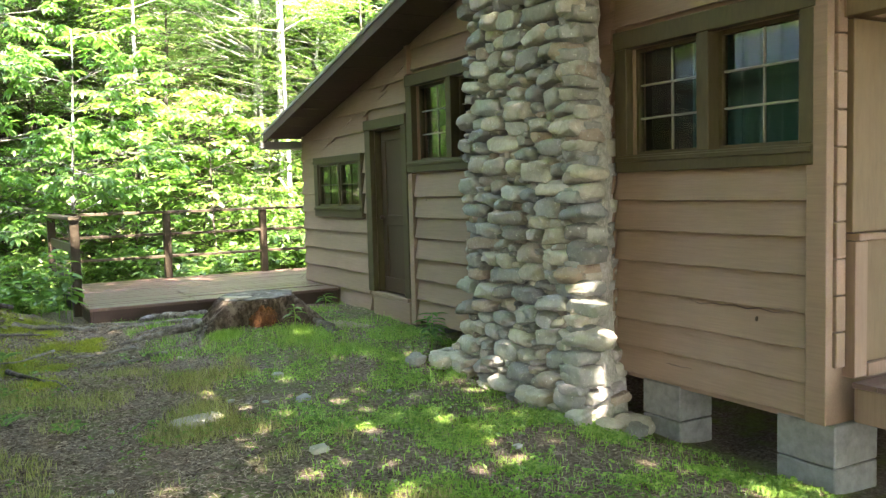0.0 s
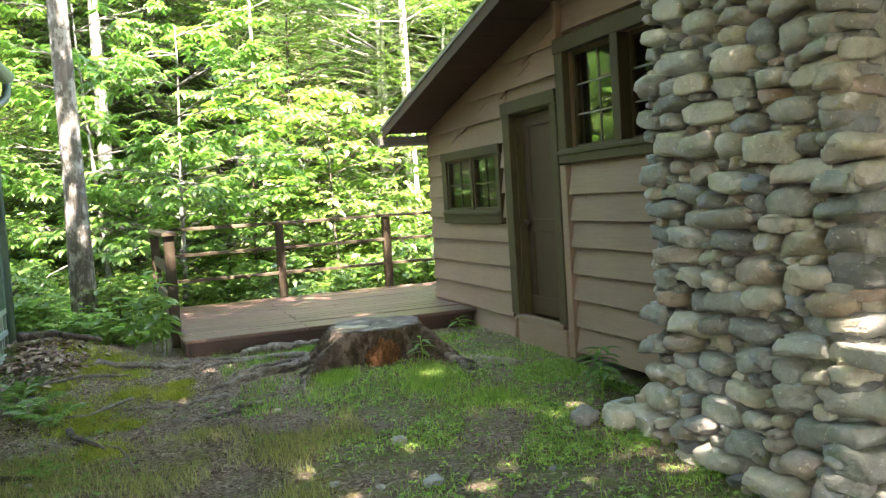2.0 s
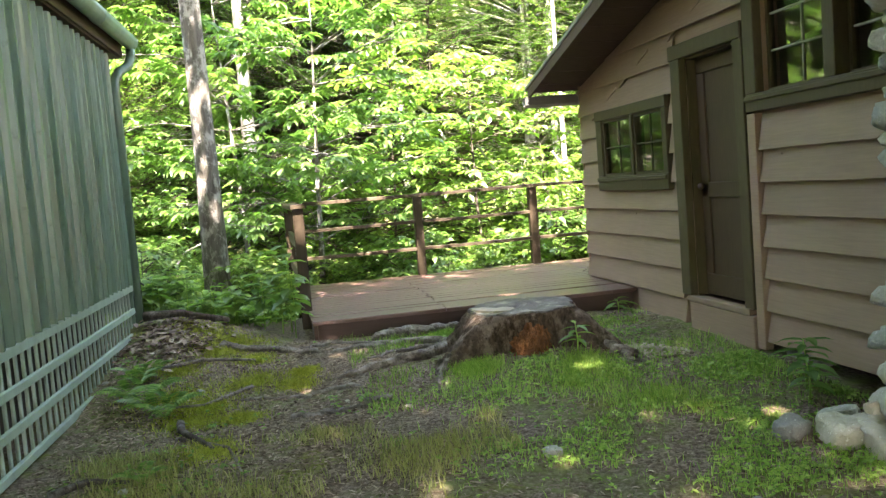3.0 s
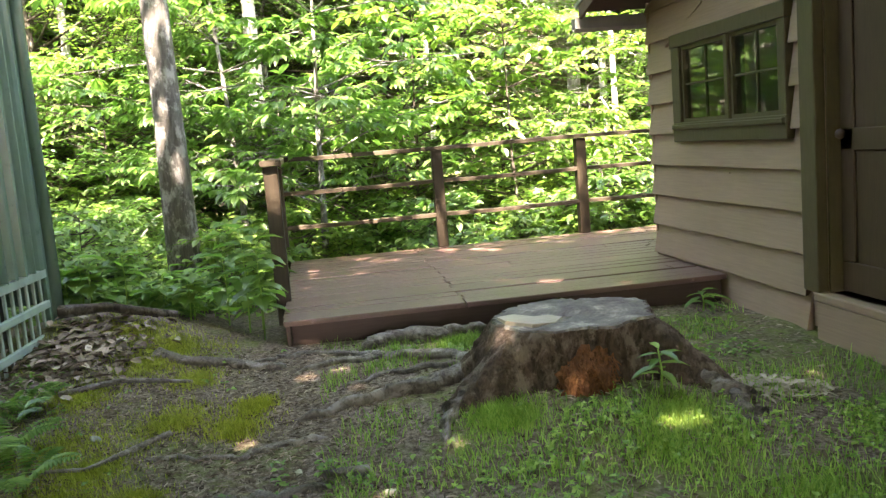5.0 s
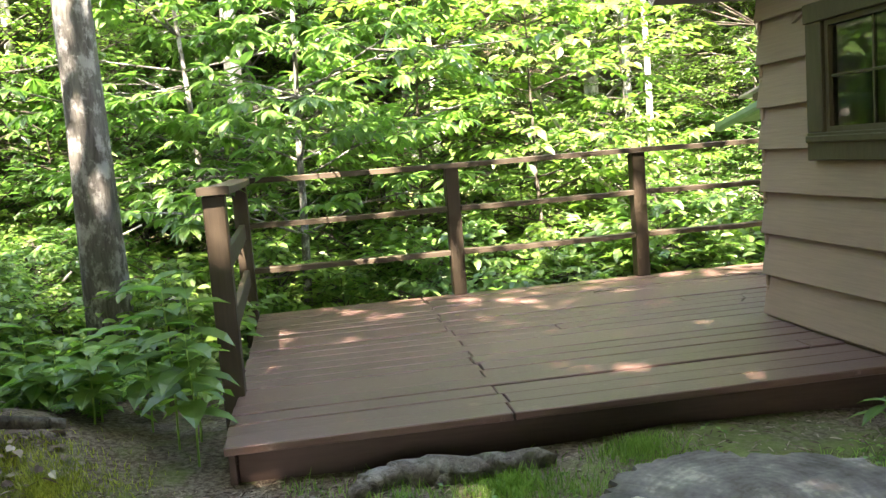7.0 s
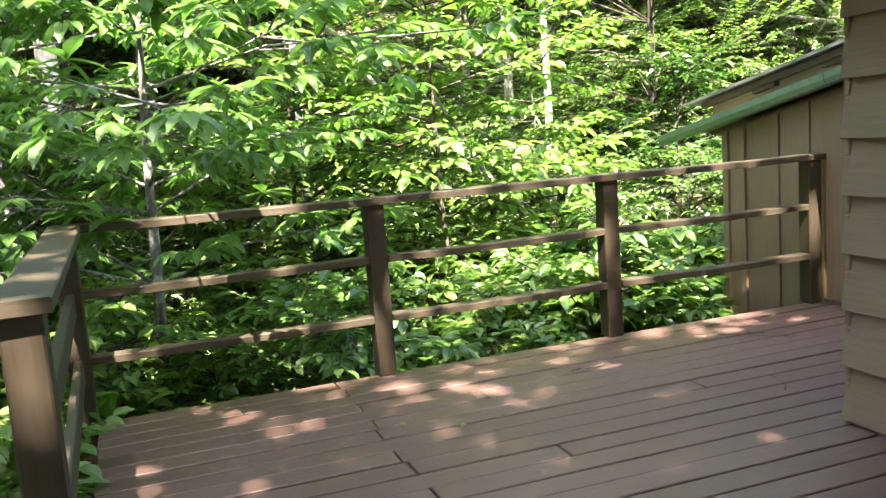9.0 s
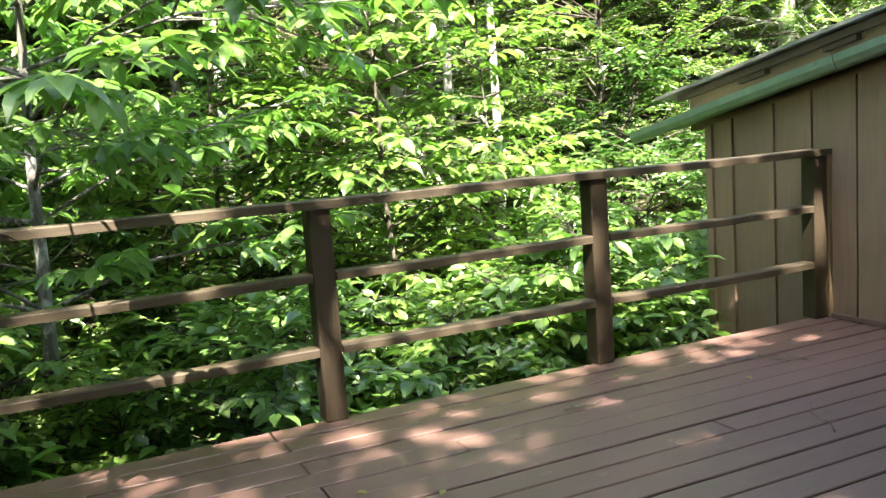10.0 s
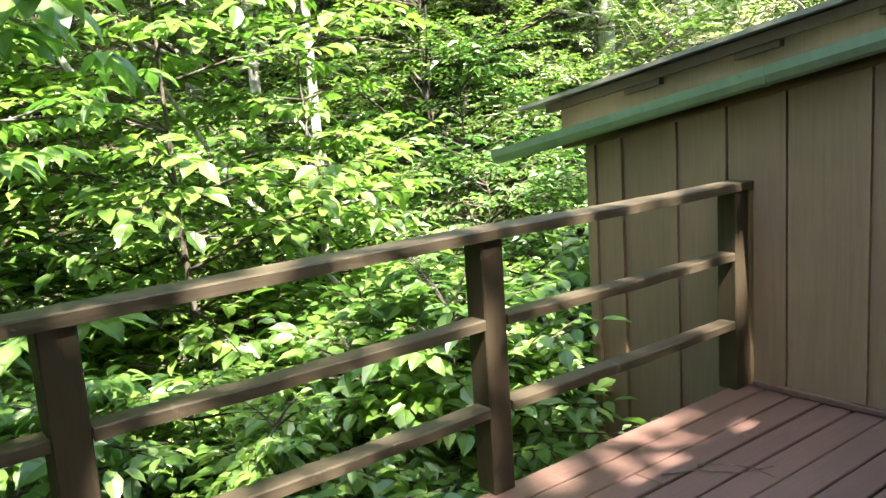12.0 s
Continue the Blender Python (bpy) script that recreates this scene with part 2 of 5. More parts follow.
def box(bm, a, b_, m=None):
    """A box between two corners, added to bm."""
    x0, y0, z0 = a
    x1, y1, z1 = b_
    vs = [bm.verts.new(p) for p in ((x0, y0, z0), (x1, y0, z0), (x1, y1, z0), (x0, y1, z0), (x0, y0, z1), (x1, y0, z1), (x1, y1, z1), (x0, y1, z1))]
    for f in ((3, 2, 1, 0), (4, 5, 6, 7), (0, 1, 5, 4), (1, 2, 6, 5), (2, 3, 7, 6), (3, 0, 4, 7)):
        bm.faces.new([vs[i] for i in f])
    if m is not None:
        bmesh.ops.transform(bm, matrix=m, verts=vs)
    return vs


def beam(a, b_, bev=0.006, m=None):
    """A bevelled box as a bmesh of its own."""
    bm = bmesh.new()
    box(bm, a, b_)
    if bev:
        bmesh.ops.bevel(bm, geom=bm.edges[:], offset=bev, segments=1, affect="EDGES")
    if m is not None:
        bmesh.ops.transform(bm, matrix=m, verts=bm.verts)
    return bm


def tube(points, radii, sides=8, rough=0.0, seed=0):
    """Verts and faces of a tapered tube along points, its ends closed."""
    vs, fs = [], []
    pts = [Vector(p) for p in points]
    for i, p in enumerate(pts):
        d = (pts[min(i + 1, len(pts) - 1)] - pts[max(i - 1, 0)]).normalized()
        u = d.cross(Vector((0.31, 0.93, 0.2))).normalized()
        w_ = d.cross(u)
        for k in range(sides):
            a = 2 * math.pi * k / sides
            r = radii[i] * (1 + rough * noise.noise((p + u * math.cos(a) + w_ * math.sin(a)) * 2.3 + Vector((seed, 0, 0))))
            vs.append(p + (u * math.cos(a) + w_ * math.sin(a)) * r)
    n = len(pts)
    for i in range(n - 1):
        for k in range(sides):
            k2 = (k + 1) % sides
            fs.append((i * sides + k, i * sides + k2, (i + 1) * sides + k2, (i + 1) * sides + k))
    fs.append(tuple(range(sides))[::-1])
    fs.append(tuple((n - 1) * sides + k for k in range(sides)))
    return vs, fs


def smooth01(a, b_, v_):
    k = min(1.0, max(0.0, (v_ - a) / (b_ - a)))
    return k * k * (3 - 2 * k)


# ---------------------------------------------------------------- ground
def ground_z(x, y):
    z = 0.14 * smooth01(6.5, 10.0, y) - 0.02
    z -= 0.24 * smooth01(3.9, 5.2, x) * (1 - smooth01(5.0, 7.6, y))
    z -= 0.85 * smooth01(12.0, 17.0, y) * smooth01(-1.0, 3.0, x)
    z += 0.10 * smooth01(1.5, -0.5, x) * smooth01(9.0, 12.0, y)
    z += 0.26 * math.exp(-((x - 0.75) ** 2 + (y - 11.6) ** 2) / 0.45)
    z += 0.15 * math.exp(-((x - 3.45) ** 2 + (y - 9.45) ** 2) / 0.55)
    far = math.hypot(max(0.0, abs(x - 3) - 14), max(0.0, y - 23))
    z += 0.55 * max(0.0, y - 23) * (1 - 0.4 * smooth01(60, 110, y)) + 0.30 * max(0.0, abs(x - 3) - 14)
    z += 0.05 * noise.noise(Vector((x * 0.7, y * 0.7, 0))) + 0.018 * noise.noise(Vector((x * 3, y * 3, 5)))
    z += min(1.0, far * 0.1) * 1.2 * noise.noise(Vector((x * 0.12, y * 0.12, 9)))
    return z


def steps(lo, a, b_, hi, d):
    inner = list(np.arange(a, b_ + 1e-6, d))
    down, up, s = [], [], d
    p = a
    while p > lo:
        s *= 1.22
        p -= s
        down.append(p)
    s, p = d, b_
    while p < hi:
        s *= 1.22
        p += s
        up.append(p)
    return down[::-1] + inner + up


gx, gy = steps(-120, -2.5, 6.8, 120, 0.11), steps(-60, 1.0, 16.0, 130, 0.11)
verts = [(x, y, ground_z(x, y)) for y in gy for x in gx]
nx = len(gx)
faces = [(j * nx + i, j * nx + i + 1, (j + 1) * nx + i + 1, (j + 1) * nx + i) for j in range(len(gy) - 1) for i in range(nx - 1)]
tagged(new("ground", raw_mesh("ground", verts, faces, M_GROUND, True)), "bare brown soil with moss, wood litter and thin grass", "ground", kind="structure")

# ---------------------------------------------------------------- the cabin shell
WX = 5.0                       # outer face of the gable wall's sheathing
Y0, Y1 = 3.97, 12.15           # its near and far corner
RIDGE = 6.35


def roof_z(y):
    """Height of the soffit over the gable wall."""
    return 2.30 + 0.235 * (Y1 - y) if y > RIDGE else 2.30 + 0.235 * (Y1 - RIDGE) - 0.235 * (RIDGE - y)


OPEN = [  # y0, y1, z0, z1 of the holes in the gable wall
    (10.21, 11.53, 1.345, 1.885),
    (9.07, 9.86, 0.36, 2.22),
    (7.46, 8.80, 1.83, 2.60),
    (4.135, 5.54, 1.735, 2.475),
]


def wall_boxes(bm, x0, x1, ya, yb, z0, ztop, holes):
    """A wall along y, in columns, round its holes; its top follows ztop(y)."""
    cuts = sorted({ya, yb, RIDGE, *[h[0] for h in holes], *[h[1] for h in holes]})
    cuts = [c for c in cuts if ya <= c <= yb]
    for a, c in zip(cuts, cuts[1:]):
        spans, lo = [], z0
        for h in sorted(holes, key=lambda h: h[2]):
            if h[0] <= a and h[1] >= c:
                spans.append((lo, h[2]))
                lo = h[3]
        for s0, s1 in spans:
            box(bm, (x0, a, s0), (x1, c, s1))
        vs = box(bm, (x0, a, lo), (x1, c, lo + 0.5))
        for v_ in vs[4:]:
            v_.co.z = ztop(v_.co.y)


bm = bmesh.new()
wall_boxes(bm, WX, WX + 0.12, Y0, Y1, 0.14, lambda y: roof_z(y) - 0.002, OPEN)
wall_gable = tagged(link_mesh("wall_gable", bm, M_SIDING), "brown painted clapboard gable wall of a cabin", "wall", kind="structure")
bm = bmesh.new()
box(bm, (WX + 0.12, Y1 - 0.12, 0.14), (6.6, Y1, 2.30))
wall_back = tagged(link_mesh("wall_back", bm, M_SIDING), "brown painted clapboard back wall of the cabin", "wall", kind="structure")
bm = bmesh.new()
box(bm, (WX + 0.12, Y0, 0.14), (11.0, Y0 + 0.12, 2.85))
wall_front = tagged(link_mesh("wall_front", bm, M_SIDING), "brown painted wall under the porch roof", "wall", kind="structure")
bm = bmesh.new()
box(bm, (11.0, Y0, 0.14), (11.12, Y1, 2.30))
tagged(link_mesh("wall_east", bm, M_NEAR_BLACK), "plain far wall closing the cabin", "wall", kind="structure")
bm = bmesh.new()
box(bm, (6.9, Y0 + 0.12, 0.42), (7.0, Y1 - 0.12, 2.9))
tagged(link_mesh("wall_partition", bm, M_NEAR_BLACK), "dim partition wall inside the cabin", "wall", kind="structure")
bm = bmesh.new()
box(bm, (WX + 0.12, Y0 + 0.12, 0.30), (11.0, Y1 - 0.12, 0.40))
tagged(link_mesh("floor", bm, M_NEAR_BLACK), "dark wooden cabin floor", "floor", kind="structure")


def slab(bm, xa, xb, ya, yb, lift, thick):
    """A piece of roof between two y, its underside lift above the soffit line."""
    vs = box(bm, (xa, ya, 0), (xb, yb, thick))
    for v_ in vs:
        v_.co.z += lift + roof_z(v_.co.y)


bm = bmesh.new()
for ya, yb, xa in ((7.32, 12.27, 4.48), (RIDGE, 7.32, WX), (5.42, RIDGE, WX), (3.2, 5.42, 4.48)):
    slab(bm, xa, 11.3, ya, yb, 0.0, 0.05)
roof = empty("roof", (8, 8, 0), "low sloped cabin roof with dark board soffit", "roof", kind="structure")
roof.location = (0, 0, 0)
link_mesh("soffit", bm, M_SOFFIT, roof, "dark stained soffit boards")
bm = bmesh.new()
for ya, yb, xa in ((7.32, 12.33, 4.44), (RIDGE, 7.32, WX), (5.42, RIDGE, WX), (3.1, 5.42, 4.44)):
    slab(bm, xa, 11.4, ya, yb, 0.052, 0.035)
link_mesh("roof_sheet", bm, M_ROOF, roof, "grey weathered roof covering")
for ya, yb in ((7.34, 12.27), (3.2, 5.40)):
    bm = bmesh.new()
    slab(bm, 4.452, 4.478, ya, yb, -0.05, 0.10)
    link_mesh("rake_board", bm, M_SOFFIT, roof)
for k in range(14):
    y = 7.6 + k * 0.34
    bm = bmesh.new()
    slab(bm, 4.482, 4.99, y, y + 0.012, -0.004, 0.004)
    link_mesh("soffit_joint", bm, M_FASCIA, roof)
# eave trough at the back of the roof
bm = bmesh.new()
prof = [(0.0, 0.0), (0.0, -0.09), (0.05, -0.115), (0.10, -0.09), (0.115, 0.0), (0.105, 0.0), (0.092, -0.083), (0.05, -0.104), (0.009, -0.083), (0.009, 0.0)]
rings = [[bm.verts.new((x, 12.28 + p[0], 2.24 + p[1])) for p in prof] for x in (4.42, 6.55)]
for k in range(len(prof)):
    k2 = (k + 1) % len(prof)
    bm.faces.new((rings[0][k], rings[0][k2], rings[1][k2], rings[1][k]))
bm.faces.new(rings[0][::-1])
bm.faces.new(rings[1])
link_mesh("gutter", bm, M_ROOF, roof, "grey metal eave gutter")


# ---------------------------------------------------------------- siding boards
def siding_board(ya, yb, z0, z1, parent, x=WX, seed=0, top=roof_z):
    """One lapped board on the gable wall, thick at its uneven lower edge."""
    n = max(2, int((yb - ya) / 0.16) + 1)
    bm = bmesh.new()
    rows = []
    for i in range(n + 1):
        y = ya + (yb - ya) * i / n
        wob = 0.006 * noise.noise(Vector((y * 1.7, z0 * 9 + seed, 0))) + 0.003 * noise.noise(Vector((y * 7, z0 * 5, seed)))
        out = 0.052 + 0.006 * noise.noise(Vector((y * 0.9, z0 * 4, 3)))
        lim = top(y) - 0.004
        zb, zt = min(z0 + wob, lim - 0.03), min(z1 + 0.015, lim)
        rows.append([bm.verts.new(p) for p in ((x - 0.001, y, zt), (x - 0.010, y, zt), (x - out, y, zb + 0.003), (x - out + 0.003, y, zb), (x - out + 0.010, y, zb), (x - 0.014, y, zb + 0.024), (x - 0.001, y, zb + 0.024))])
    for r, q in zip(rows, rows[1:]):
        for k in range(7):
            k2 = (k + 1) % 7
            bm.faces.new((r[k], q[k], q[k2], r[k2]))
    bm.faces.new(rows[0])
    bm.faces.new(rows[-1][::-1])
    bmesh.ops.recalc_face_normals(bm, faces=bm.faces[:])
    return link_mesh("siding_board", bm, M_SIDING, parent)


TRIMS = [(10.13, 11.66, 1.205, 1.98), (8.95, 10.01, 0.0, 2.335), (7.34, 8.93, 1.71, 2.72), (4.04, 5.66, 1.615, 2.60)]


def siding(ya, yb, first, pitch, zmax, parent, laps=()):
    z = first
    while z < zmax:
        z1 = min([q for q in laps if q > z + 0.01], default=z + pitch)
        ys = [(ya, yb)]
        for t in TRIMS:
            if t[2] < z1 - 0.08 and t[3] > z + 0.05:
                nxt = []
                for a, c in ys:
                    if t[0] > a:
                        nxt.append((a, min(c, t[0])))
                    if t[1] < c:
                        nxt.append((max(a, t[1]), c))
                ys = [s for s in nxt if s[1] - s[0] > 0.03]
        for a, c in ys:
            hi = c
            while hi > a + 0.1 and roof_z(hi) < z + 0.03:
                hi -= 0.05
            if hi > a + 0.06 and roof_z(max(a, min(hi, RIDGE))) > z + 0.03:
                siding_board(a + 0.003, hi - 0.003, z, z1, parent, seed=z * 3)
        z = z1


siding(8.95, Y1 + 0.03, 0.245 - 0.237 * 0.7, 0.237, 3.2, wall_gable)
siding(5.72, 8.83, 0.155, 0.217, 3.7, wall_gable)
siding(4.09, 5.70, 0.185, 0.205, 3.6, wall_gable, (0.378, 0.573, 0.778, 0.994, 1.21, 1.417, 1.61))
# short returns of the lapped boards round the far corner and on the porch side
for k in range(9):
    z = 0.245 + 0.237 * k
    bm = beam((WX - 0.03, Y1 + 0.002, z), (6.58, Y1 + 0.03, z + 0.231), 0.004)
    link_mesh("siding_board", bm, M_SIDING, wall_back)
for k in range(11):
    z = 0.48 + 0.205 * k
    bm = beam((WX + 0.004, Y0 - 0.034, z), (WX + 0.085, Y0 - 0.002, z + 0.198), 0.005)
    link_mesh("siding_board", bm, M_SIDING, wall_front)
for nm, a, c_, mt in (("panel", (5.10, 3.91, 1.235), (6.6, 3.968, 2.40), M_PORCH), ("ledge", (5.09, 3.86, 1.19), (6.6, 3.968, 1.23), M_BATTEN), ("lower_panel", (5.22, 3.93, 0.42), (6.6, 3.968, 1.185), M_PORCH),
                      ("upright", (5.10, 3.89, 0.42), (5.21, 3.968, 1.185), M_BATTEN), ("upright", (5.62, 3.89, 0.50), (5.70, 3.928, 1.185), M_BATTEN), ("bottom_rail", (5.215, 3.885, 0.42), (6.6, 3.928, 0.495), M_BATTEN), ("head", (5.05, 3.86, 2.405), (6.6, 3.968, 2.50), M_BATTEN)):
    link_mesh(nm, beam(a, c_, 0.004), mt, wall_front)


# kinked ends of the topmost boards, that follow the rake
def rake_lap(y_hi, z_hi, run):
    bm = bmesh.new()
    pts = [(y_hi + run * i / 4, z_hi - 0.235 * 1.55 * run * i / 4) for i in range(5)]
    rows = [[bm.verts.new(p) for p in ((WX - 0.014, y, z + 0.045), (WX - 0.040, y, z), (WX - 0.014, y, z))] for y, z in pts]
    for r, q in zip(rows, rows[1:]):
        for k in range(3):
            bm.faces.new((r[k], q[k], q[(k + 1) % 3], r[(k + 1) % 3]))
    bm.faces.new(rows[0])
    bm.faces.new(rows[-1][::-1])
    bmesh.ops.recalc_face_normals(bm, faces=bm.faces[:])
    link_mesh("siding_board", bm, M_SIDING, wall_gable)


for zl in (2.141, 2.378, 2.615, 2.852):
    yk = Y1 - (zl - 2.30) / 0.235
    rake_lap(max(8.96, yk - 1.35 if zl > 2.2 else 11.2), zl, 0.62)

# corner boards and upright strips
for ya, yb, z0, z1 in ((3.955, 4.085, 0.16, 2.95), (8.835, 8.93, 0.10, 1.70), (8.885, 8.945, 2.73, 3.03)):
    link_mesh("corner_board", beam((WX - 0.064, ya, z0), (WX - 0.001, yb, z1), 0.004), M_SIDING, wall_gable)
# knot holes and splits
for y, z, r in ((10.29, 0.855, 0.014), (4.45, 0.70, 0.016), (10.9, 0.99, 0.006), (8.6, 1.42, 0.007)):
    bm = bmesh.new()
    bmesh.ops.create_icosphere(bm, subdivisions=2, radius=r)
    bmesh.ops.transform(bm, matrix=Matrix.Translation((WX - 0.026, y, z)) @ Matrix.Diagonal((0.55, 0.8, 1.15, 1)), verts=bm.verts)
    link_mesh("knot", bm, M_DOOR, wall_gable, "dark knot", True)
for y, z, ln in ((4.62, 0.76, 0.75), (4.35, 1.30, 0.4), (5.1, 0.30, 0.35)):
    pts = [(WX - 0.027, y + ln * (i / 8 - 0.5), z + 0.02 * noise.noise(Vector((i * 0.8, y, z)))) for i in range(9)]
    vs, fs = tube(pts, [0.0015 + 0.003 * math.sin(math.pi * i / 8) for i in range(9)], 5)
    ob = new("split", raw_mesh("split", vs, fs, M_FASCIA))
    ob.parent = wall_gable


# ---------------------------------------------------------------- windows and door
def window(name, outer, hole, mullion, cols, rows, label, pale=False, mh=0.05, dx=0.0):
    oy0, oy1, oz0, oz1 = outer
    hy0, hy1, hz0, hz1 = hole
    w = empty(name, (WX, (oy0 + oy1) / 2, oz0), label, "window", kind="structure")
    off = Matrix.Translation(-w.location)
    for a, c in (((WX - 0.070, oy0, oz0), (WX - 0.001, oy1, hz0)), ((WX - 0.074, oy0 - 0.01, hz1), (WX - 0.001, oy1 + 0.01, oz1)),
                 ((WX - 0.068, oy0, hz0), (WX - 0.001, hy0, hz1)), ((WX - 0.068, hy1, hz0), (WX - 0.001, oy1, hz1)),
                 ((WX - 0.068, mullion - mh, hz0), (WX + 0.06, mullion + mh, hz1))):
        part("window_frame", beam(a, c, 0.005, off), M_TRIM, w)
    part("window_sill", beam((WX - 0.088, oy0 + 0.01, hz0 - 0.05), (WX + 0.05, oy1 - 0.01, hz0 - 0.015), 0.006, off), M_TRIM, w)
    for ya, yb in ((hy0, mullion - mh), (mullion + mh, hy1)):
        s = part("sash", sash_frame(ya, yb, hz0, hz1, off @ Matrix.Translation((dx, 0, 0))), M_TRIM, w)
        back = off @ Matrix.Translation((dx, 0, 0))
        mm = M_PALEMUNTIN if pale else M_TRIM
        ia, ib, ja, jb = ya + 0.026, yb - 0.026, hz0 + 0.026, hz1 - 0.026
        for k in range(1, cols):
            y = ia + (ib - ia) * k / cols
            part("muntin", beam((WX + 0.045, y - 0.006, ja), (WX + 0.068, y + 0.006, jb), 0.003, back), mm, s)
        for k in range(1, rows):
            z = ja + (jb - ja) * k / rows
            part("muntin", beam((WX + 0.043, ia, z - 0.007), (WX + 0.070, ib, z + 0.007), 0.003, back), mm, s)
        g = part("pane", beam((WX + 0.055, ia, ja), (WX + 0.059, ib, jb), 0, back), M_GLASS, s)
        g.visible_shadow = False
    return w


def sash_frame(ya, yb, za, zb, off):
    bm = bmesh.new()
    for a, c in (((WX + 0.03, ya, za), (WX + 0.08, yb, za + 0.026)), ((WX + 0.03, ya, zb - 0.026), (WX + 0.08, yb, zb)),
                 ((WX + 0.03, ya, za + 0.026), (WX + 0.08, ya + 0.026, zb - 0.026)), ((WX + 0.03, yb - 0.026, za + 0.026), (WX + 0.08, yb, zb - 0.026))):
        box(bm, a, c)
    bmesh.ops.transform(bm, matrix=off, verts=bm.verts)
    return bm


window("window_1", TRIMS[0], OPEN[0], 10.83, 2, 2, "small two-sash window in dark olive trim beside the door", False, 0.024, -0.075)
window("window_2", TRIMS[2], OPEN[2], 8.04, 2, 3, "tall two-sash window in dark olive trim beside the chimney", True)
window("window_3", TRIMS[3], OPEN[3], 4.84, 2, 3, "two-sash window in dark olive trim with pale muntins", True)


# folded sheet added behind the glass; its green imitates a reflection
def curtain(ya, yb, za, zb):
    bm = bmesh.new()
    n = 40
    rows = []
    for i in range(n + 1):
        y = ya + (yb - ya) * i / n
        x = WX + 0.30 + 0.025 * math.sin(i * 1.3) + 0.01 * math.sin(i * 0.5)
        rows.append((bm.verts.new((x, y, za)), bm.verts.new((x, y, zb)), bm.verts.new((x + 0.006, y, zb)), bm.verts.new((x + 0.006, y, za))))
    for r, q in zip(rows, rows[1:]):
        for k in range(4):
            bm.faces.new((r[k], q[k], q[(k + 1) % 4], r[(k + 1) % 4]))
    return tagged(link_mesh("curtain", bm, M_GREEN_REFLECTION, None, "", True), "added wavy green sheet imitating a dark reflection in the window glass", "curtain")


curtain(4.1, 5.3, 1.45, 2.62)

door = empty("door_1", (WX, 9.465, 0.36), "closed dark brown panelled cabin door in olive trim", "door", kind="structure")
off = Matrix.Translation(-door.location)
for a, c in (((WX - 0.066, 9.86, 0.36), (WX - 0.001, 10.005, 2.22)), ((WX - 0.066, 8.955, 0.36), (WX - 0.001, 9.07, 2.22)), ((WX - 0.074, 8.955, 2.22), (WX - 0.001, 10.02, 2.335))):
    part("door_frame", beam(a, c, 0.005, off), M_TRIM, door)
for a, c in (((WX + 0.0, 9.845, 0.36), (WX + 0.12, 9.86, 2.22)), ((WX + 0.0, 9.07, 0.36), (WX + 0.12, 9.085, 2.22)), ((WX + 0.0, 9.085, 2.205), (WX + 0.12, 9.845, 2.22))):
    part("door_jamb", beam(a, c, 0, off), M_TRIM, door)
leaf = part("door_leaf", beam((WX + 0.085, 9.087, 0.365), (WX + 0.115, 9.843, 2.203), 0.003, off), M_DOOR, door)
for a, c in (((9.087, 0.365), (9.843, 0.53)), ((9.087, 1.13), (9.843, 1.25)), ((9.087, 2.09), (9.843, 2.203)), ((9.087, 0.53), (9.20, 2.09)), ((9.73, 0.53), (9.843, 2.09))):
    part("door_rail", beam((WX + 0.068, a[0] + 0.001, a[1] + 0.001), (WX + 0.086, c[0] - 0.001, c[1] - 0.001), 0.005, off), M_DOOR, leaf)
bm = bmesh.new()
bmesh.ops.create_icosphere(bm, subdivisions=2, radius=0.028)
bmesh.ops.transform(bm, matrix=off @ Matrix.Translation((WX + 0.035, 9.79, 1.22)), verts=bm.verts)
part("door_handle", bm, M_FASCIA, door, "dark round door knob", True)
part("door_sill", beam((WX - 0.075, 9.00, 0.315), (WX + 0.10, 9.90, 0.36), 0.006, off), M_SIDING, door, "worn brown door sill")
part("kick_board", beam((WX - 0.068, 8.96, 0.04), (WX - 0.002, 9.88, 0.312), 0.005, off), M_SIDING, door)

# ---------------------------------------------------------------- piers under the cabin
def pier(x0, x1, y0, y1, z0, z1):
    p = empty("concrete_pier", ((x0 + x1) / 2, (y0 + y1) / 2, z0), "grey concrete block pier under the cabin wall", "pier", "piers under the cabin")
    n = max(1, round((z1 - z0) / 0.2))
    for k in range(n):
        a, c = z0 + (z1 - z0) * k / n, z0 + (z1 - z0) * (k + 1) / n - 0.006
        part("block", beam((x0, y0, a), (x1, y1, c), 0.008, Matrix.Translation(-p.location)), M_CONCRETE, p)


pier(4.99, 5.38, 3.93, 4.32, -0.34, 0.158)
pier(4.99, 5.30, 5.10, 5.46, -0.34, 0.158)
pier(5.03, 5.35, 8.4, 8.75, -0.15, 0.138)
pier(7.5, 7.9, 3.93, 4.32, -0.45, 0.158)
bm = bmesh.new()
box(bm, (8.2, Y0 + 0.4, -0.6), (8.3, Y1, 0.30))
tagged(link_mesh("wall_crawlspace", bm, M_CONCRETE), "dark wall behind the crawl space", "wall", kind="structure")
# open joists under the floor
for k in range(12):
    y = 4.25 + k * 0.68
    tagged(link_mesh("floor_joist", beam((5.13, y, 0.142), (10.8, y + 0.05, 0.298), 0.004), M_SOFFIT), "dark wooden joist under the cabin floor", "joist", "joists under the cabin")

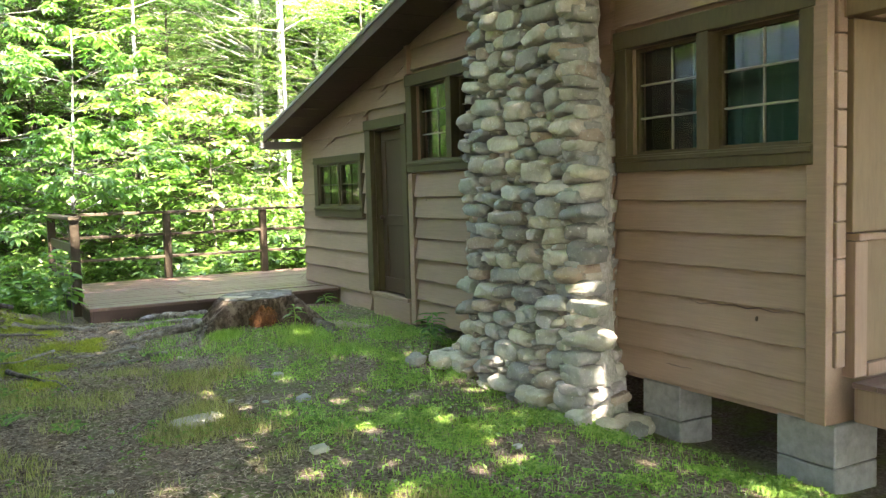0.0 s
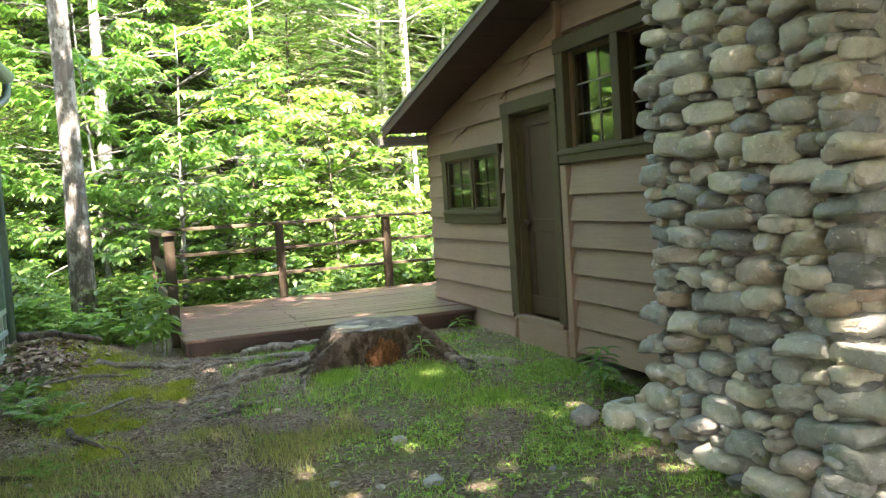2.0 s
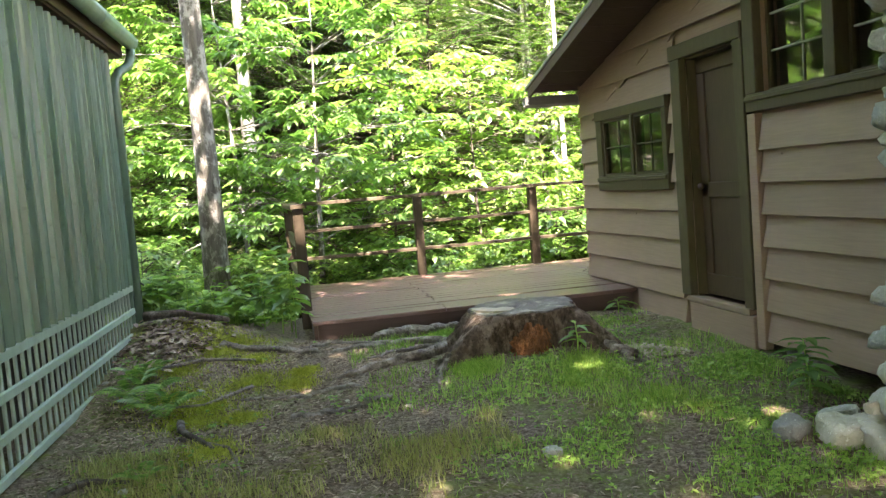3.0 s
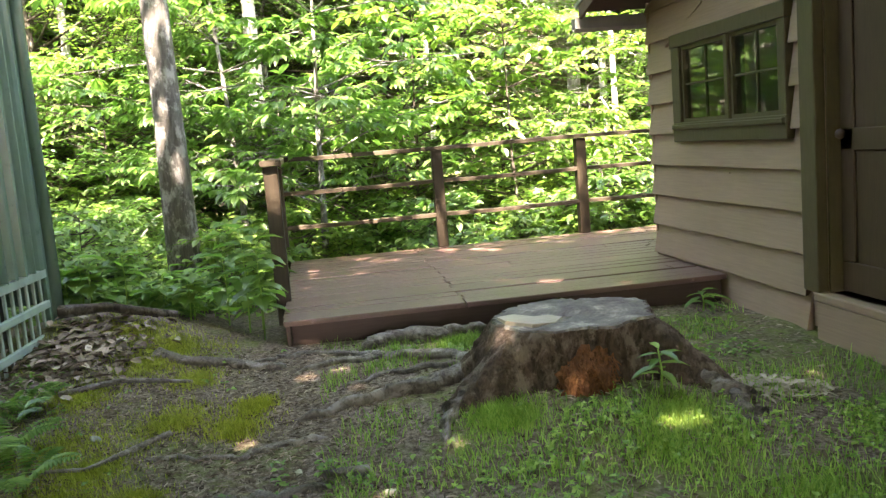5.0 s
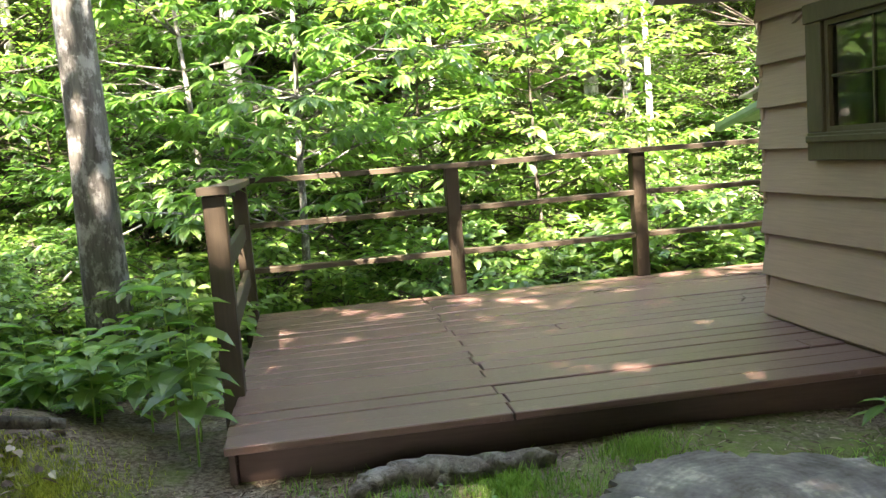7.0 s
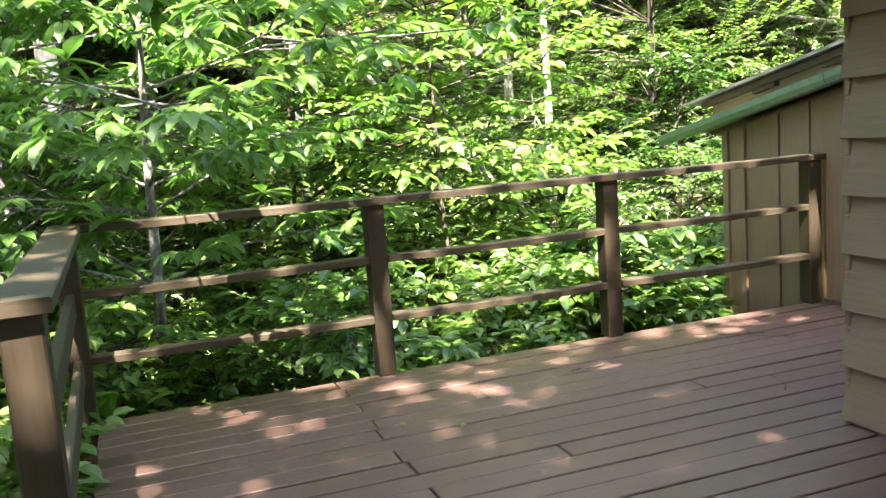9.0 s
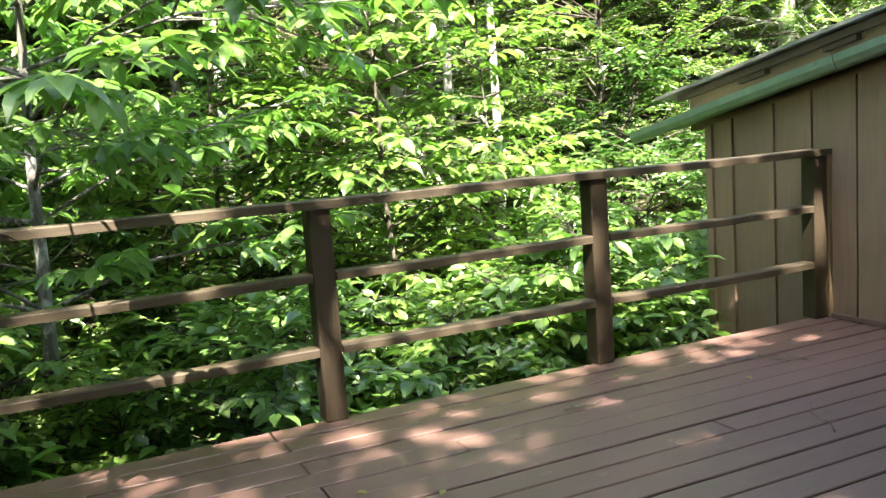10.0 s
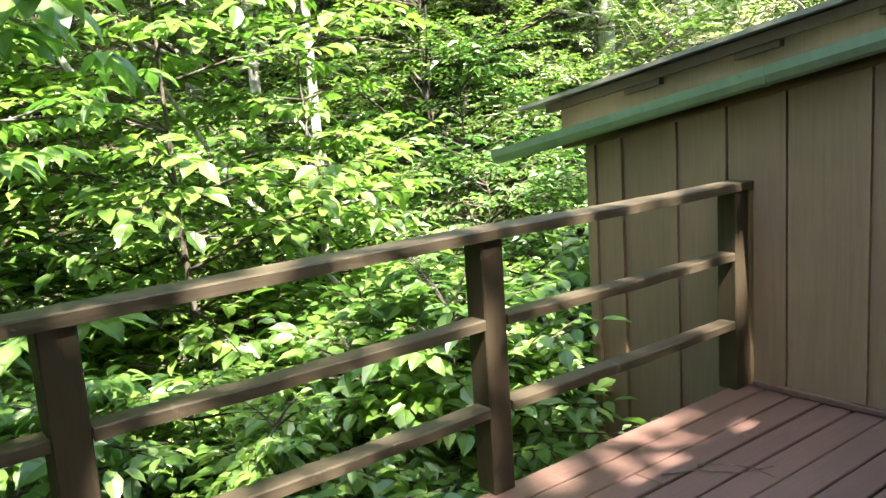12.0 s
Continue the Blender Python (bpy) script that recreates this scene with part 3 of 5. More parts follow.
# ---------------------------------------------------------------- the porch on the near side
porch = empty("porch", (5.1, 3.0, -0.3), "brown wooden porch with a plain post and header", "porch")
off = Matrix.Translation(-porch.location)
for k in range(14):
    y = 3.86 - k * 0.146
    part("deck_board", beam((5.03, y - 0.14, 0.385), (9.0, y, 0.415), 0.004, off), M_DECK, porch)
part("edge_beam", beam((5.05, 1.85, 0.19), (5.10, 3.86, 0.382), 0.006, off), M_BATTEN, porch)
part("front_beam", beam((5.10, 1.80, 0.19), (9.0, 1.85, 0.382), 0.006, off), M_BATTEN, porch)
part("post", beam((5.10, 1.86, 0.417), (5.20, 1.96, 2.40), 0.006, off), M_PORCH, porch)
part("header", beam((5.04, 1.85, 2.405), (5.18, 3.92, 2.60), 0.006, off), M_PORCH, porch)
part("porch_ceiling", beam((5.04, 1.7, 2.61), (9.0, 3.92, 2.64), 0.0, off), M_SOFFIT, porch)

# ---------------------------------------------------------------- chimney of river stone
random.seed(11)
chimney = empty("chimney", (4.8, 6.35, -0.3), "tall rough chimney of grey rounded river stones", "chimney")


def chim(z):
    """Half-outline of the chimney at a height: front x, right y, left y, right y at the wall."""
    low = 1 - smooth01(-0.1, 0.55, z)
    front = 4.60 - 0.16 * low - 0.02 * (1 - smooth01(0.5, 2.4, z))
    right = 5.60 - 0.10 * low + 0.06 * smooth01(1.9, 2.6, z)
    root = 5.76 - 0.14 * low + 0.20 * smooth01(2.1, 2.5, z)
    left = 7.14 + 0.14 * low - 0.06 * smooth01(1.5, 3.0, z)
    return front, right, left, root


bm = bmesh.new()
rings = []
for i in range(45):
    z = -0.35 + i * 0.11
    f, r, l, ro = chim(z)
    ring = []
    outline = [(WX, ro), (f + 0.20, r + 0.02), (f + 0.08, r + 0.08)] + [(f + 0.050, r + (l - r) * k / 8) for k in range(1, 8)] + [(f + 0.08, l - 0.08), (f + 0.20, l - 0.03), (WX, l)]
    for x, y in outline:
        d = 0.05 * noise.noise(Vector((x * 6, y * 6, z * 6)))
        ring.append(bm.verts.new((x + (d + 0.01 if x < WX else 0), y + d * 0.4, z)))
    rings.append(ring)
for r_, q_ in zip(rings, rings[1:]):
    for k in range(len(r_) - 1):
        bm.faces.new((r_[k], q_[k], q_[k + 1], r_[k + 1]))
bm.faces.new(rings[-1])
bmesh.ops.recalc_face_normals(bm, faces=bm.faces[:])
bmesh.ops.transform(bm, matrix=Matrix.Translation(-chimney.location), verts=bm.verts)
part("mortar", bm, M_MORTAR, chimney, "crumbly pale mortar core", True)


def stone_mesh(seed, blocky):
    """A river cobble of unit size, dented and flattened."""
    rnd = random.Random(seed)
    bm = bmesh.new()
    bmesh.ops.create_icosphere(bm, subdivisions=3, radius=1)
    o = Vector((rnd.uniform(0, 50), rnd.uniform(0, 50), rnd.uniform(0, 50)))
    for v_ in bm.verts:
        p = v_.co.copy()
        e = 1 - blocky
        q = Vector([math.copysign(abs(c) ** e, c) for c in p])
        q *= 1 + 0.30 * noise.noise(p * 1.1 + o) + 0.14 * noise.noise(p * 2.7 + o) + 0.09 * noise.noise(p * 5 + o) + 0.04 * noise.noise(p * 11 + o)
        v_.co = q
    for ax in range(3):
        m_ = max(abs(v_.co[ax]) for v_ in bm.verts)
        for v_ in bm.verts:
            v_.co[ax] /= m_
    me = bpy.data.meshes.new("stone")
    bm.to_mesh(me)
    bm.free()
    me.materials.append(M_STONE)
    me.polygons.foreach_set("use_smooth", [True] * len(me.polygons))
    return me


STONES = [stone_mesh(s, 0.30 + 0.05 * (s % 8)) for s in range(16)]


def put_stone(centre, half, yaw, tilt, parent=chimney, name="stone"):
    ob = new(name, random.choice(STONES))
    if parent is not None:
        ob.parent = parent
        centre = Vector(centre) - parent.location
    ob.matrix_basis = Matrix.LocRotScale(centre, Euler((radians(tilt), 0, radians(yaw))), half)
    return ob


def packed(width, z0, z1, sizes):
    """Stones packed on a face, the large ones first: (u, z, half width, half height)."""
    got = []
    for hw, hh, tries in sizes:
        for _ in range(tries):
            w, h = hw * random.uniform(0.8, 1.25), hh * random.uniform(0.8, 1.2)
            u, z = random.uniform(0, width), random.uniform(z0, z1)
            if all(max(abs(u - a) / (w + c), abs(z - d) / (h + e)) > 0.84 or ((u - a) / (w + c)) ** 2 + ((z - d) / (h + e)) ** 2 > 0.95 for a, d, c, e in got):
                got.append((u, z, w, h))
    return got


FRONT = packed(1.56, -0.26, 3.2, ((0.20, 0.062, 26), (0.145, 0.070, 160), (0.112, 0.062, 600), (0.085, 0.052, 2200), (0.058, 0.038, 3500), (0.038, 0.027, 3000)))
for u, zc, w, h in FRONT:
    f, r, l, ro = chim(zc)
    put_stone((f + random.uniform(0.02, 0.085), r + (l - r) * u / 1.56, zc), (random.uniform(0.10, 0.14) if w > 0.07 else 0.085, w * 1.06, h * 1.08), random.uniform(-8, 8), random.uniform(-11, 11) if w < 0.16 else random.uniform(-5, 5))
for u, zc, w, h in packed(0.42, -0.26, 2.9, ((0.15, 0.06, 60), (0.10, 0.058, 500), (0.065, 0.042, 1200))):
    f, r, l, ro = chim(zc)
    dx, dy = WX - f, ro - r
    k = u / 0.42
    put_stone((f + dx * k, r + dy * k + random.uniform(0.04, 0.08), zc), (w * 1.06, random.uniform(0.09, 0.12), h * 1.08), math.degrees(math.atan2(dy, dx)) + random.uniform(-8, 8), random.uniform(-8, 8))
for u, zc, w, h in packed(0.40, -0.26, 2.7, ((0.13, 0.085, 160), (0.08, 0.06, 300))):
    f, r, l, ro = chim(zc)
    put_stone((f + 0.08 + u * 0.85, l - 0.06, zc), (w, 0.11, h * 1.06), random.uniform(-8, 8), random.uniform(-8, 8))
# loose stones at the foot
for x, y, hx, hy, hz in ((4.80, 5.36, 0.15, 0.12, 0.08), (4.55, 5.30, 0.10, 0.09, 0.06), (4.36, 5.40, 0.10, 0.10, 0.07), (4.36, 7.28, 0.11, 0.13, 0.09), (4.46, 7.44, 0.09, 0.10, 0.07), (4.18, 7.42, 0.10, 0.09, 0.06), (4.70, 5.22, 0.09, 0.08, 0.06)):
    ob = put_stone((x, y, ground_z(x, y) + hz * 0.5), (hx, hy, hz), random.uniform(-40, 40), random.uniform(-10, 10), None, "field_stone")
    tagged(ob, "loose rounded grey stone at the chimney foot", "stone", "stones at the chimney foot")

# ---------------------------------------------------------------- the deck
DZ = 0.30
deck = empty("deck", (4.0, 12.5, -0.6), "low reddish-brown painted timber deck behind the cabin", "deck")
off = Matrix.Translation(-deck.location)
random.seed(5)
pitch = 0.1432
for k in range(21):
    ya = 11.0 + k * pitch
    yb = ya + pitch - random.uniform(0.007, 0.014)
    xa, xb = 1.978 - 0.035 * k / 20 + random.uniform(-0.005, 0.005), (4.965 if yb < 12.21 else 6.57)
    if k == 0:
        ya -= 0.02
    j = 3.18 + (0.0 if k % 2 else random.choice((-0.02, 0.62))) + (1.6 if k % 5 == 3 else 0)
    for a, c in ((xa, j - 0.004), (j + 0.004, xb)):
        dz = random.uniform(-0.004, 0.003)
        part("deck_board", beam((a, ya, DZ - 0.035 + dz), (c, yb, DZ + dz), 0.004, off), M_DECK, deck)
part("fascia", beam((2.025, 11.05, 0.06), (4.96, 11.085, DZ - 0.037), 0.004, off), M_FASCIA, deck, "dark stained edge board")
part("fascia", beam((1.99, 11.022, 0.06), (2.02, 14.0, DZ - 0.037), 0.004, off), M_FASCIA, deck)
part("fascia", beam((2.022, 13.965, 0.02), (6.57, 14.0, DZ - 0.037), 0.004, off), M_FASCIA, deck)
for k in range(6):
    x = 2.5 + k * 0.72
    part("joist", beam((x, 11.088, 0.08), (x + 0.045, 13.96, DZ - 0.037), 0.0, off), M_FASCIA, deck)
for x, y in ((2.2, 11.3), (4.6, 11.25), (2.2, 13.8), (3.46, 13.8), (4.94, 13.8), (6.4, 13.8)):
    part("support_post", beam((x - 0.05, y - 0.05, -0.95), (x + 0.05, y + 0.05, 0.078), 0.004, off), M_FASCIA, deck)

RT = 1.315
railing = empty("deck_railing", (4.0, 13.97, DZ), "dark weathered wooden deck railing with three rails", "railing")
off = Matrix.Translation(-railing.location)
for x, y, low in ((1.955, 11.80, -0.1), (1.885, 13.98, -0.4), (3.46, 14.0, 0.20), (4.94, 14.0, 0.20), (6.50, 13.99, 0.26)):
    top = RT - 0.042
    w = 0.052
    a = (x - w, y - w, low if low < 0 else DZ + 0.001)
    part("post", beam(a, (x + w, y + w, top), 0.006, off), M_POST, railing)


def rail_piece(p, q, w, h, seed):
    """A slightly sagging, uneven rail from p to q (centre of its top face)."""
    p, q = Vector(p), Vector(q)
    d = (q - p).normalized()
    s = d.cross(Vector((0, 0, 1)))
    n = 14
    bm = bmesh.new()
    rows = []
    for i in range(n + 1):
        c = p.lerp(q, i / n)
        e = noise.noise(Vector((i * 0.6, seed, 0))) * 0.004
        c.z += e - 0.006 * math.sin(math.pi * i / n)
        ww = w / 2 + noise.noise(Vector((i * 0.9, seed, 7))) * 0.003
        rows.append([bm.verts.new(c + s * a + Vector((0, 0, b2))) for a, b2 in ((-ww, -0.005), (-ww + 0.005, 0), (ww - 0.005, 0), (ww, -0.005), (ww, -h), (-ww, -h))])
    for r, q2 in zip(rows, rows[1:]):
        for k in range(6):
            bm.faces.new((r[k], q2[k], q2[(k + 1) % 6], r[(k + 1) % 6]))
    bm.faces.new(rows[0])
    bm.faces.new(rows[-1][::-1])
    bmesh.ops.recalc_face_normals(bm, faces=bm.faces[:])
    bmesh.ops.transform(bm, matrix=off, verts=bm.verts)
    return bm


part("top_rail", rail_piece((1.82, 13.99, RT), (4.95, 13.99, RT), 0.125, 0.040, 1), M_RAIL, railing)
part("top_rail", rail_piece((4.952, 13.99, RT), (6.58, 13.99, RT), 0.125, 0.040, 2), M_RAIL, railing)
part("top_rail", rail_piece((1.962, 11.71, RT + 0.002), (1.895, 13.925, RT + 0.002), 0.15, 0.040, 3), M_RAIL, railing)
for zz in (0.985, 0.650):
    for a, c in ((1.94, 3.405), (3.515, 4.885), (4.995, 6.445)):
        part("mid_rail", rail_piece((a, 13.985, zz), (c, 13.985, zz), 0.085, 0.038, zz + a), M_RAIL, railing)
    part("mid_rail", rail_piece((1.955, 11.855, zz), (1.885, 13.925, zz), 0.04, 0.11, zz), M_RAIL, railing)
part("wall_cleat", beam((6.552, 13.93, DZ + 0.002), (6.585, 14.05, RT - 0.045), 0.003, off), M_PORCH, railing)

# ---------------------------------------------------------------- the lower wing with upright boards
AX = 6.6


def wing_z(y):
    return 1.40 + 0.205 * (15.0 - y) + 0.095


bm = bmesh.new()
vs = box(bm, (AX, 12.152, -0.55), (AX + 0.10, 15.0, 1.5))
for v_ in vs[4:]:
    v_.co.z = wing_z(v_.co.y)
wall_wing = tagged(link_mesh("wall_wing", bm, M_BATTEN), "brown upright board wall of the lower wing", "wall", kind="structure")
ys = [12.16, 12.48, 12.79, 13.10, 13.42, 13.76, 14.07, 14.40, 14.78, 14.99]
random.seed(8)
for a, c in zip(ys, ys[1:]):
    bm = bmesh.new()
    d = random.uniform(0.018, 0.026)
    vs = box(bm, (AX - d, a + 0.005, -0.5 if c > 14.0 else DZ - 0.03), (AX - 0.001, c - 0.005, 1.5))
    for v_ in vs[4:]:
        v_.co.z = wing_z(v_.co.y) - 0.02
    bmesh.ops.bevel(bm, geom=bm.edges[:], offset=0.003, segments=1, affect="EDGES")
    link_mesh("board", bm, M_BATTEN, wall_wing)
for y in (14.93, 14.74, 14.38, 13.40):
    bm = bmesh.new()
    vs = box(bm, (AX - 0.045, y - 0.03, -0.5 if y > 14.0 else DZ + 0.04), (AX - 0.022, y + 0.03, 1.5))
    for v_ in vs[4:]:
        v_.co.z = wing_z(v_.co.y) - 0.03
    link_mesh("batten", bm, M_BATTEN, wall_wing)
link_mesh("base_strip", beam((AX - 0.05, 12.2, DZ + 0.003), (AX - 0.026, 13.92, DZ + 0.03), 0.003), M_DECK, wall_wing)
bm = bmesh.new()
box(bm, (AX + 0.1, 14.9, -0.7), (11.0, 15.0, 1.5))
tagged(link_mesh("wall_wing_end", bm, M_BATTEN), "brown end wall of the lower wing", "wall", kind="structure")
# upper band and roof over it
bm = bmesh.new()
vs = box(bm, (6.80, 12.152, 1.3), (6.90, 15.38, 1.5))
for v_ in vs:
    v_.co.z = (1.72 if v_.co.z > 1.4 else 1.42) + 0.192 * (15.5 - v_.co.y)
band = tagged(link_mesh("wall_wing_upper", bm, M_BATTEN), "brown board band under the wing's roof edge", "wall", kind="structure")
wing_roof = empty("wing_roof", (0, 0, 0), "thin sheet roof of the lower wing with green gutter", "roof", kind="structure")


def sloped(name, xa, xb, ya, yb, z_at, z_y, slope, thick, mat, label=""):
    bm = bmesh.new()
    vs = box(bm, (xa, ya, 0), (xb, yb, thick))
    for v_ in vs:
        v_.co.z += z_at + slope * (z_y - v_.co.y)
    return link_mesh(name, bm, mat, wing_roof, label)


sloped("roof_sheet", 6.70, 11.2, 12.16, 15.66, 1.70, 15.62, 0.192, 0.022, M_ROOF, "pale metal roof sheet")
sloped("roof_board", 6.74, 6.79, 12.16, 15.45, 1.635, 15.62, 0.192, 0.05, M_SOFFIT)
# dark blocks added under the sheet to stand in for eave shadow
for y in (14.9, 14.2, 13.5, 12.8):
    sloped("rafter_end", 6.752, 6.798, y - 0.3, y - 0.06, 1.60, 15.62, 0.192, 0.034, M_SOFFIT)
sloped("lower_sheet", 6.47, 6.80, 12.16, 15.5, 1.44, 15.6, 0.205, 0.012, M_GUTTER)
# half-round trough running down the rake
bm = bmesh.new()
rings = []
prof = [(-0.055 + 0.055 * math.cos(math.pi * k / 6 + math.pi), 0.0 - 0.085 * math.sin(math.pi * k / 6)) for k in range(7)]
prof += [(p[0] * 0.9 - 0.005, p[1] * 0.88) for p in prof[::-1]]
for i, y in enumerate((12.16, 13.0, 13.78, 13.781, 13.80, 13.801, 14.7, 15.62)):
    g = 1.06 if i in (3, 4) else 1.0
    rings.append([bm.verts.new((6.525 + p[0] * g, y, 1.465 + p[1] * g + 0.205 * (15.6 - y))) for p in prof])
for r_, q_ in zip(rings, rings[1:]):
    for k in range(len(prof)):
        k2 = (k + 1) % len(prof)
        bm.faces.new((r_[k], r_[k2], q_[k2], q_[k]))
bm.faces.new(rings[0])
bm.faces.new(rings[-1][::-1])
bmesh.ops.recalc_face_normals(bm, faces=bm.faces[:])
link_mesh("gutter", bm, M_GUTTER, wing_roof, "pale green rounded metal gutter")

# ---------------------------------------------------------------- the green shed
shed = empty("shed", (0.43, 11.5, 0.0), "pale green corrugated metal shed with lattice skirt", "shed")
shed.rotation_euler = (0, 0, radians(-1.8))     # local: y runs back along the wall (negative), x to the yard
bm = bmesh.new()
n = 320
L, dep, pitch = 6.2, 0.050, 0.150
rows = []
for i in range(n + 1):
    y = -L * i / n
    ph = (y / pitch) % 1.0
    d = dep * (smooth01(0.0, 0.16, ph) - smooth01(0.40, 0.56, ph))
    zb = 0.74 + 0.006 * math.sin(i * 1.7)
    rows.append((bm.verts.new((d, y, zb)), bm.verts.new((d, y, 2.74)), bm.verts.new((d - 0.003, y, 2.74)), bm.verts.new((d - 0.003, y, zb))))
for r, q in zip(rows, rows[1:]):
    for k in range(4):
        bm.faces.new((r[k], q[k], q[(k + 1) % 4], r[(k + 1) % 4]))
bmesh.ops.recalc_face_normals(bm, faces=bm.faces[:])
part("corrugated_wall", bm, M_GREEN, shed)
bm = bmesh.new()
box(bm, (-4.0, -0.02, 0.5), (-0.005, 0.0, 2.9))
box(bm, (-4.0, -L, 0.5), (-3.96, -0.02, 2.9))
box(bm, (-3.96, -L, 0.5), (-0.02, -L + 0.03, 2.9))
part("end_wall", bm, M_GREEN, shed)
part("corner_trim", beam((-0.03, -0.035, 0.05), (0.026, 0.012, 2.74), 0.006), M_GREEN, shed)
bm = bmesh.new()
vs = box(bm, (-4.2, -L - 0.2, 2.94), (0.10, 0.28, 2.98))
for v_ in vs:
    if v_.co.x < 0:
        v_.co.z += 1.3
part("shed_roof", bm, M_ROOF, shed)
part("soffit", beam((-0.3, -L - 0.2, 2.745), (0.075, 0.25, 2.77), 0.0), M_SOFFIT, shed, "dark brown soffit")
part("eave_board", beam((0.076, -L - 0.2, 2.76), (0.098, 0.26, 2.93), 0.004), M_SOFFIT, shed)
bm = bmesh.new()
rings = []
prof = [(0.10 + 0.07 + 0.07 * math.cos(math.pi + math.pi * k / 8), 2.92 - 0.10 * math.sin(math.pi * k / 8)) for k in range(9)]
prof += [(0.17 + (p[0] - 0.17) * 0.88, 2.92 + (p[1] - 2.92) * 0.9) for p in prof[::-1]]
for i, y in enumerate((0.32, -0.9, -0.905, -0.93, -0.935, -2.6, -2.605, -2.63, -2.635, -L)):
    g = 1.07 if i in (2, 3, 6, 7) else 1.0
    rings.append([bm.verts.new((0.17 + (p[0] - 0.17) * g, y, 2.92 + (p[1] - 2.92) * g)) for p in prof])
for r_, q_ in zip(rings, rings[1:]):
    for k in range(len(prof)):
        k2 = (k + 1) % len(prof)
        bm.faces.new((r_[k], r_[k2], q_[k2], q_[k]))
bm.faces.new(rings[0])
bm.faces.new(rings[-1])
bmesh.ops.recalc_face_normals(bm, faces=bm.faces[:])
part("gutter", bm, M_GUTTER, shed, "green metal eave gutter", True)
vs, fs = tube([(0.17, 0.26, 2.86), (0.17, 0.26, 2.76), (0.15, 0.22, 2.68), (0.08, 0.10, 2.60), (0.05, 0.05, 2.53), (0.045, 0.045, 2.4), (0.045, 0.045, 0.3)], [0.042] * 7, 12)
ob = new("downpipe", raw_mesh("downpipe", vs, fs, M_GREEN, True))
ob.parent = shed
lat = part("lattice_frame", beam((-0.03, -L, 0.68), (0.034, -0.04, 0.735), 0.004), M_LATTICE, shed)
for zz in (0.08, 0.28, 0.48):
    part("lattice_rail", beam((0.004, -L, zz), (0.034, -0.04, zz + 0.048), 0.004), M_LATTICE, lat)
me = None
for k in range(52):
    y = -0.08 - k * 0.116
    if me is None:
        ob = part("lattice_slat", beam((-0.014, -0.014, -0.15), (0.002, 0.014, 0.80), 0.003), M_LATTICE, lat)
        me = ob.data
    else:
        ob = new("lattice_slat", me)
        ob.parent = lat
    ob.location = (0, y, 0)
# near-black sheet whose colour stands in for the shade between the slats
part("skirt_backing", beam((-0.30, -L, -0.3), (-0.26, 0.0, 0.74), 0.0), M_NEAR_BLACK, shed)

# ---------------------------------------------------------------- stump and roots
stump = empty("tree_stump", (3.44, 9.53, 0.05), "broad sawn tree stump with rotten orange hollow and roots", "stump")
random.seed(21)
N = 144
ROOTS = [(203, 1.0), (324, 0.95), (163, 0.6), (20, 0.6), (95, 0.5), (266, 0.16)]


def flare(a):
    s = 0.0
    for deg, k in ROOTS:
        d = (math.degrees(a) - deg + 180) % 360 - 180
        s += k * math.exp(-(d / 16) ** 2)
    return s


bm = bmesh.new()
rings = []
H = 0.42
TURNS = 26
for j in range(TURNS):
    k = j / (TURNS - 1)
    ring = []
    for i in range(N):
        a = 2 * math.pi * i / N
        ca, sa = math.cos(a), math.sin(a)
        top_r = 0.325 + 0.03 * math.cos(2 * a + 0.5) + 0.06 * noise.noise(Vector((ca * 1.8, sa * 1.8, 2))) + 0.025 * flare(a)
        r = top_r + (0.03 + 0.50 * flare(a)) * (1 - k) ** 0.85 + 0.25 * flare(a) * (1 - k) ** 3
        ridge = 1 - abs(noise.noise(Vector((ca * 7, sa * 7, k * 2.2)))) * 2.4
        r += (0.045 * noise.noise(Vector((ca * 3.4, sa * 3.4, k * 2))) + 0.062 * ridge + 0.036 * noise.noise(Vector((ca * 19, sa * 19, k * 12)))) * (1 - 0.55 * k)
        d = abs((math.degrees(a) - 262 + 180) % 360 - 180)
        if d < 22:
            r -= 0.10 * (1 - d / 22) * math.sin(math.pi * min(1, k * 1.15))
        z = H * k - 0.10 * (1 - k) + (0.008 * noise.noise(Vector((ca * 5, sa * 5, 3))) + 0.012 * math.sin(a + 1.0)) * k ** 6
        ring.append(bm.verts.new((r * ca, r * sa, z)))
    rings.append(ring)
for r_, q_ in zip(rings, rings[1:]):
    for k in range(N):
        bm.faces.new((r_[k], r_[(k + 1) % N], q_[(k + 1) % N], q_[k]))
top_ring = [v_.co.copy() for v_ in rings[-1]]
bm.faces.new(rings[-1])
part("bark", bm, M_STUMP, stump, "furrowed grey-brown bark", True)
bm = bmesh.new()
prev = None
for s in (1.0, 0.985, 0.7, 0.4, 0.12):
    ring = [bm.verts.new((p.x * s, p.y * s, p.z + (0.0 if s == 1.0 else 0.012) + 0.006 * noise.noise(Vector((p.x * s * 8, p.y * s * 8, 0))))) for p in top_ring]
    if prev:
        for k in range(N):
            bm.faces.new((prev[k], prev[(k + 1) % N], ring[(k + 1) % N], ring[k]))
    prev = ring
bm.faces.new(prev)
part("cut_face", bm, M_CUT, stump, "weathered grey sawn face")
bm = bmesh.new()
pts = [(-0.365, 0.08), (-0.35, -0.05), (-0.25, -0.17), (-0.13, -0.15), (-0.07, -0.05), (-0.12, 0.02), (-0.19, 0.03), (-0.27, 0.13)]
lo = [bm.verts.new((x, y, H - 0.03)) for x, y in pts]
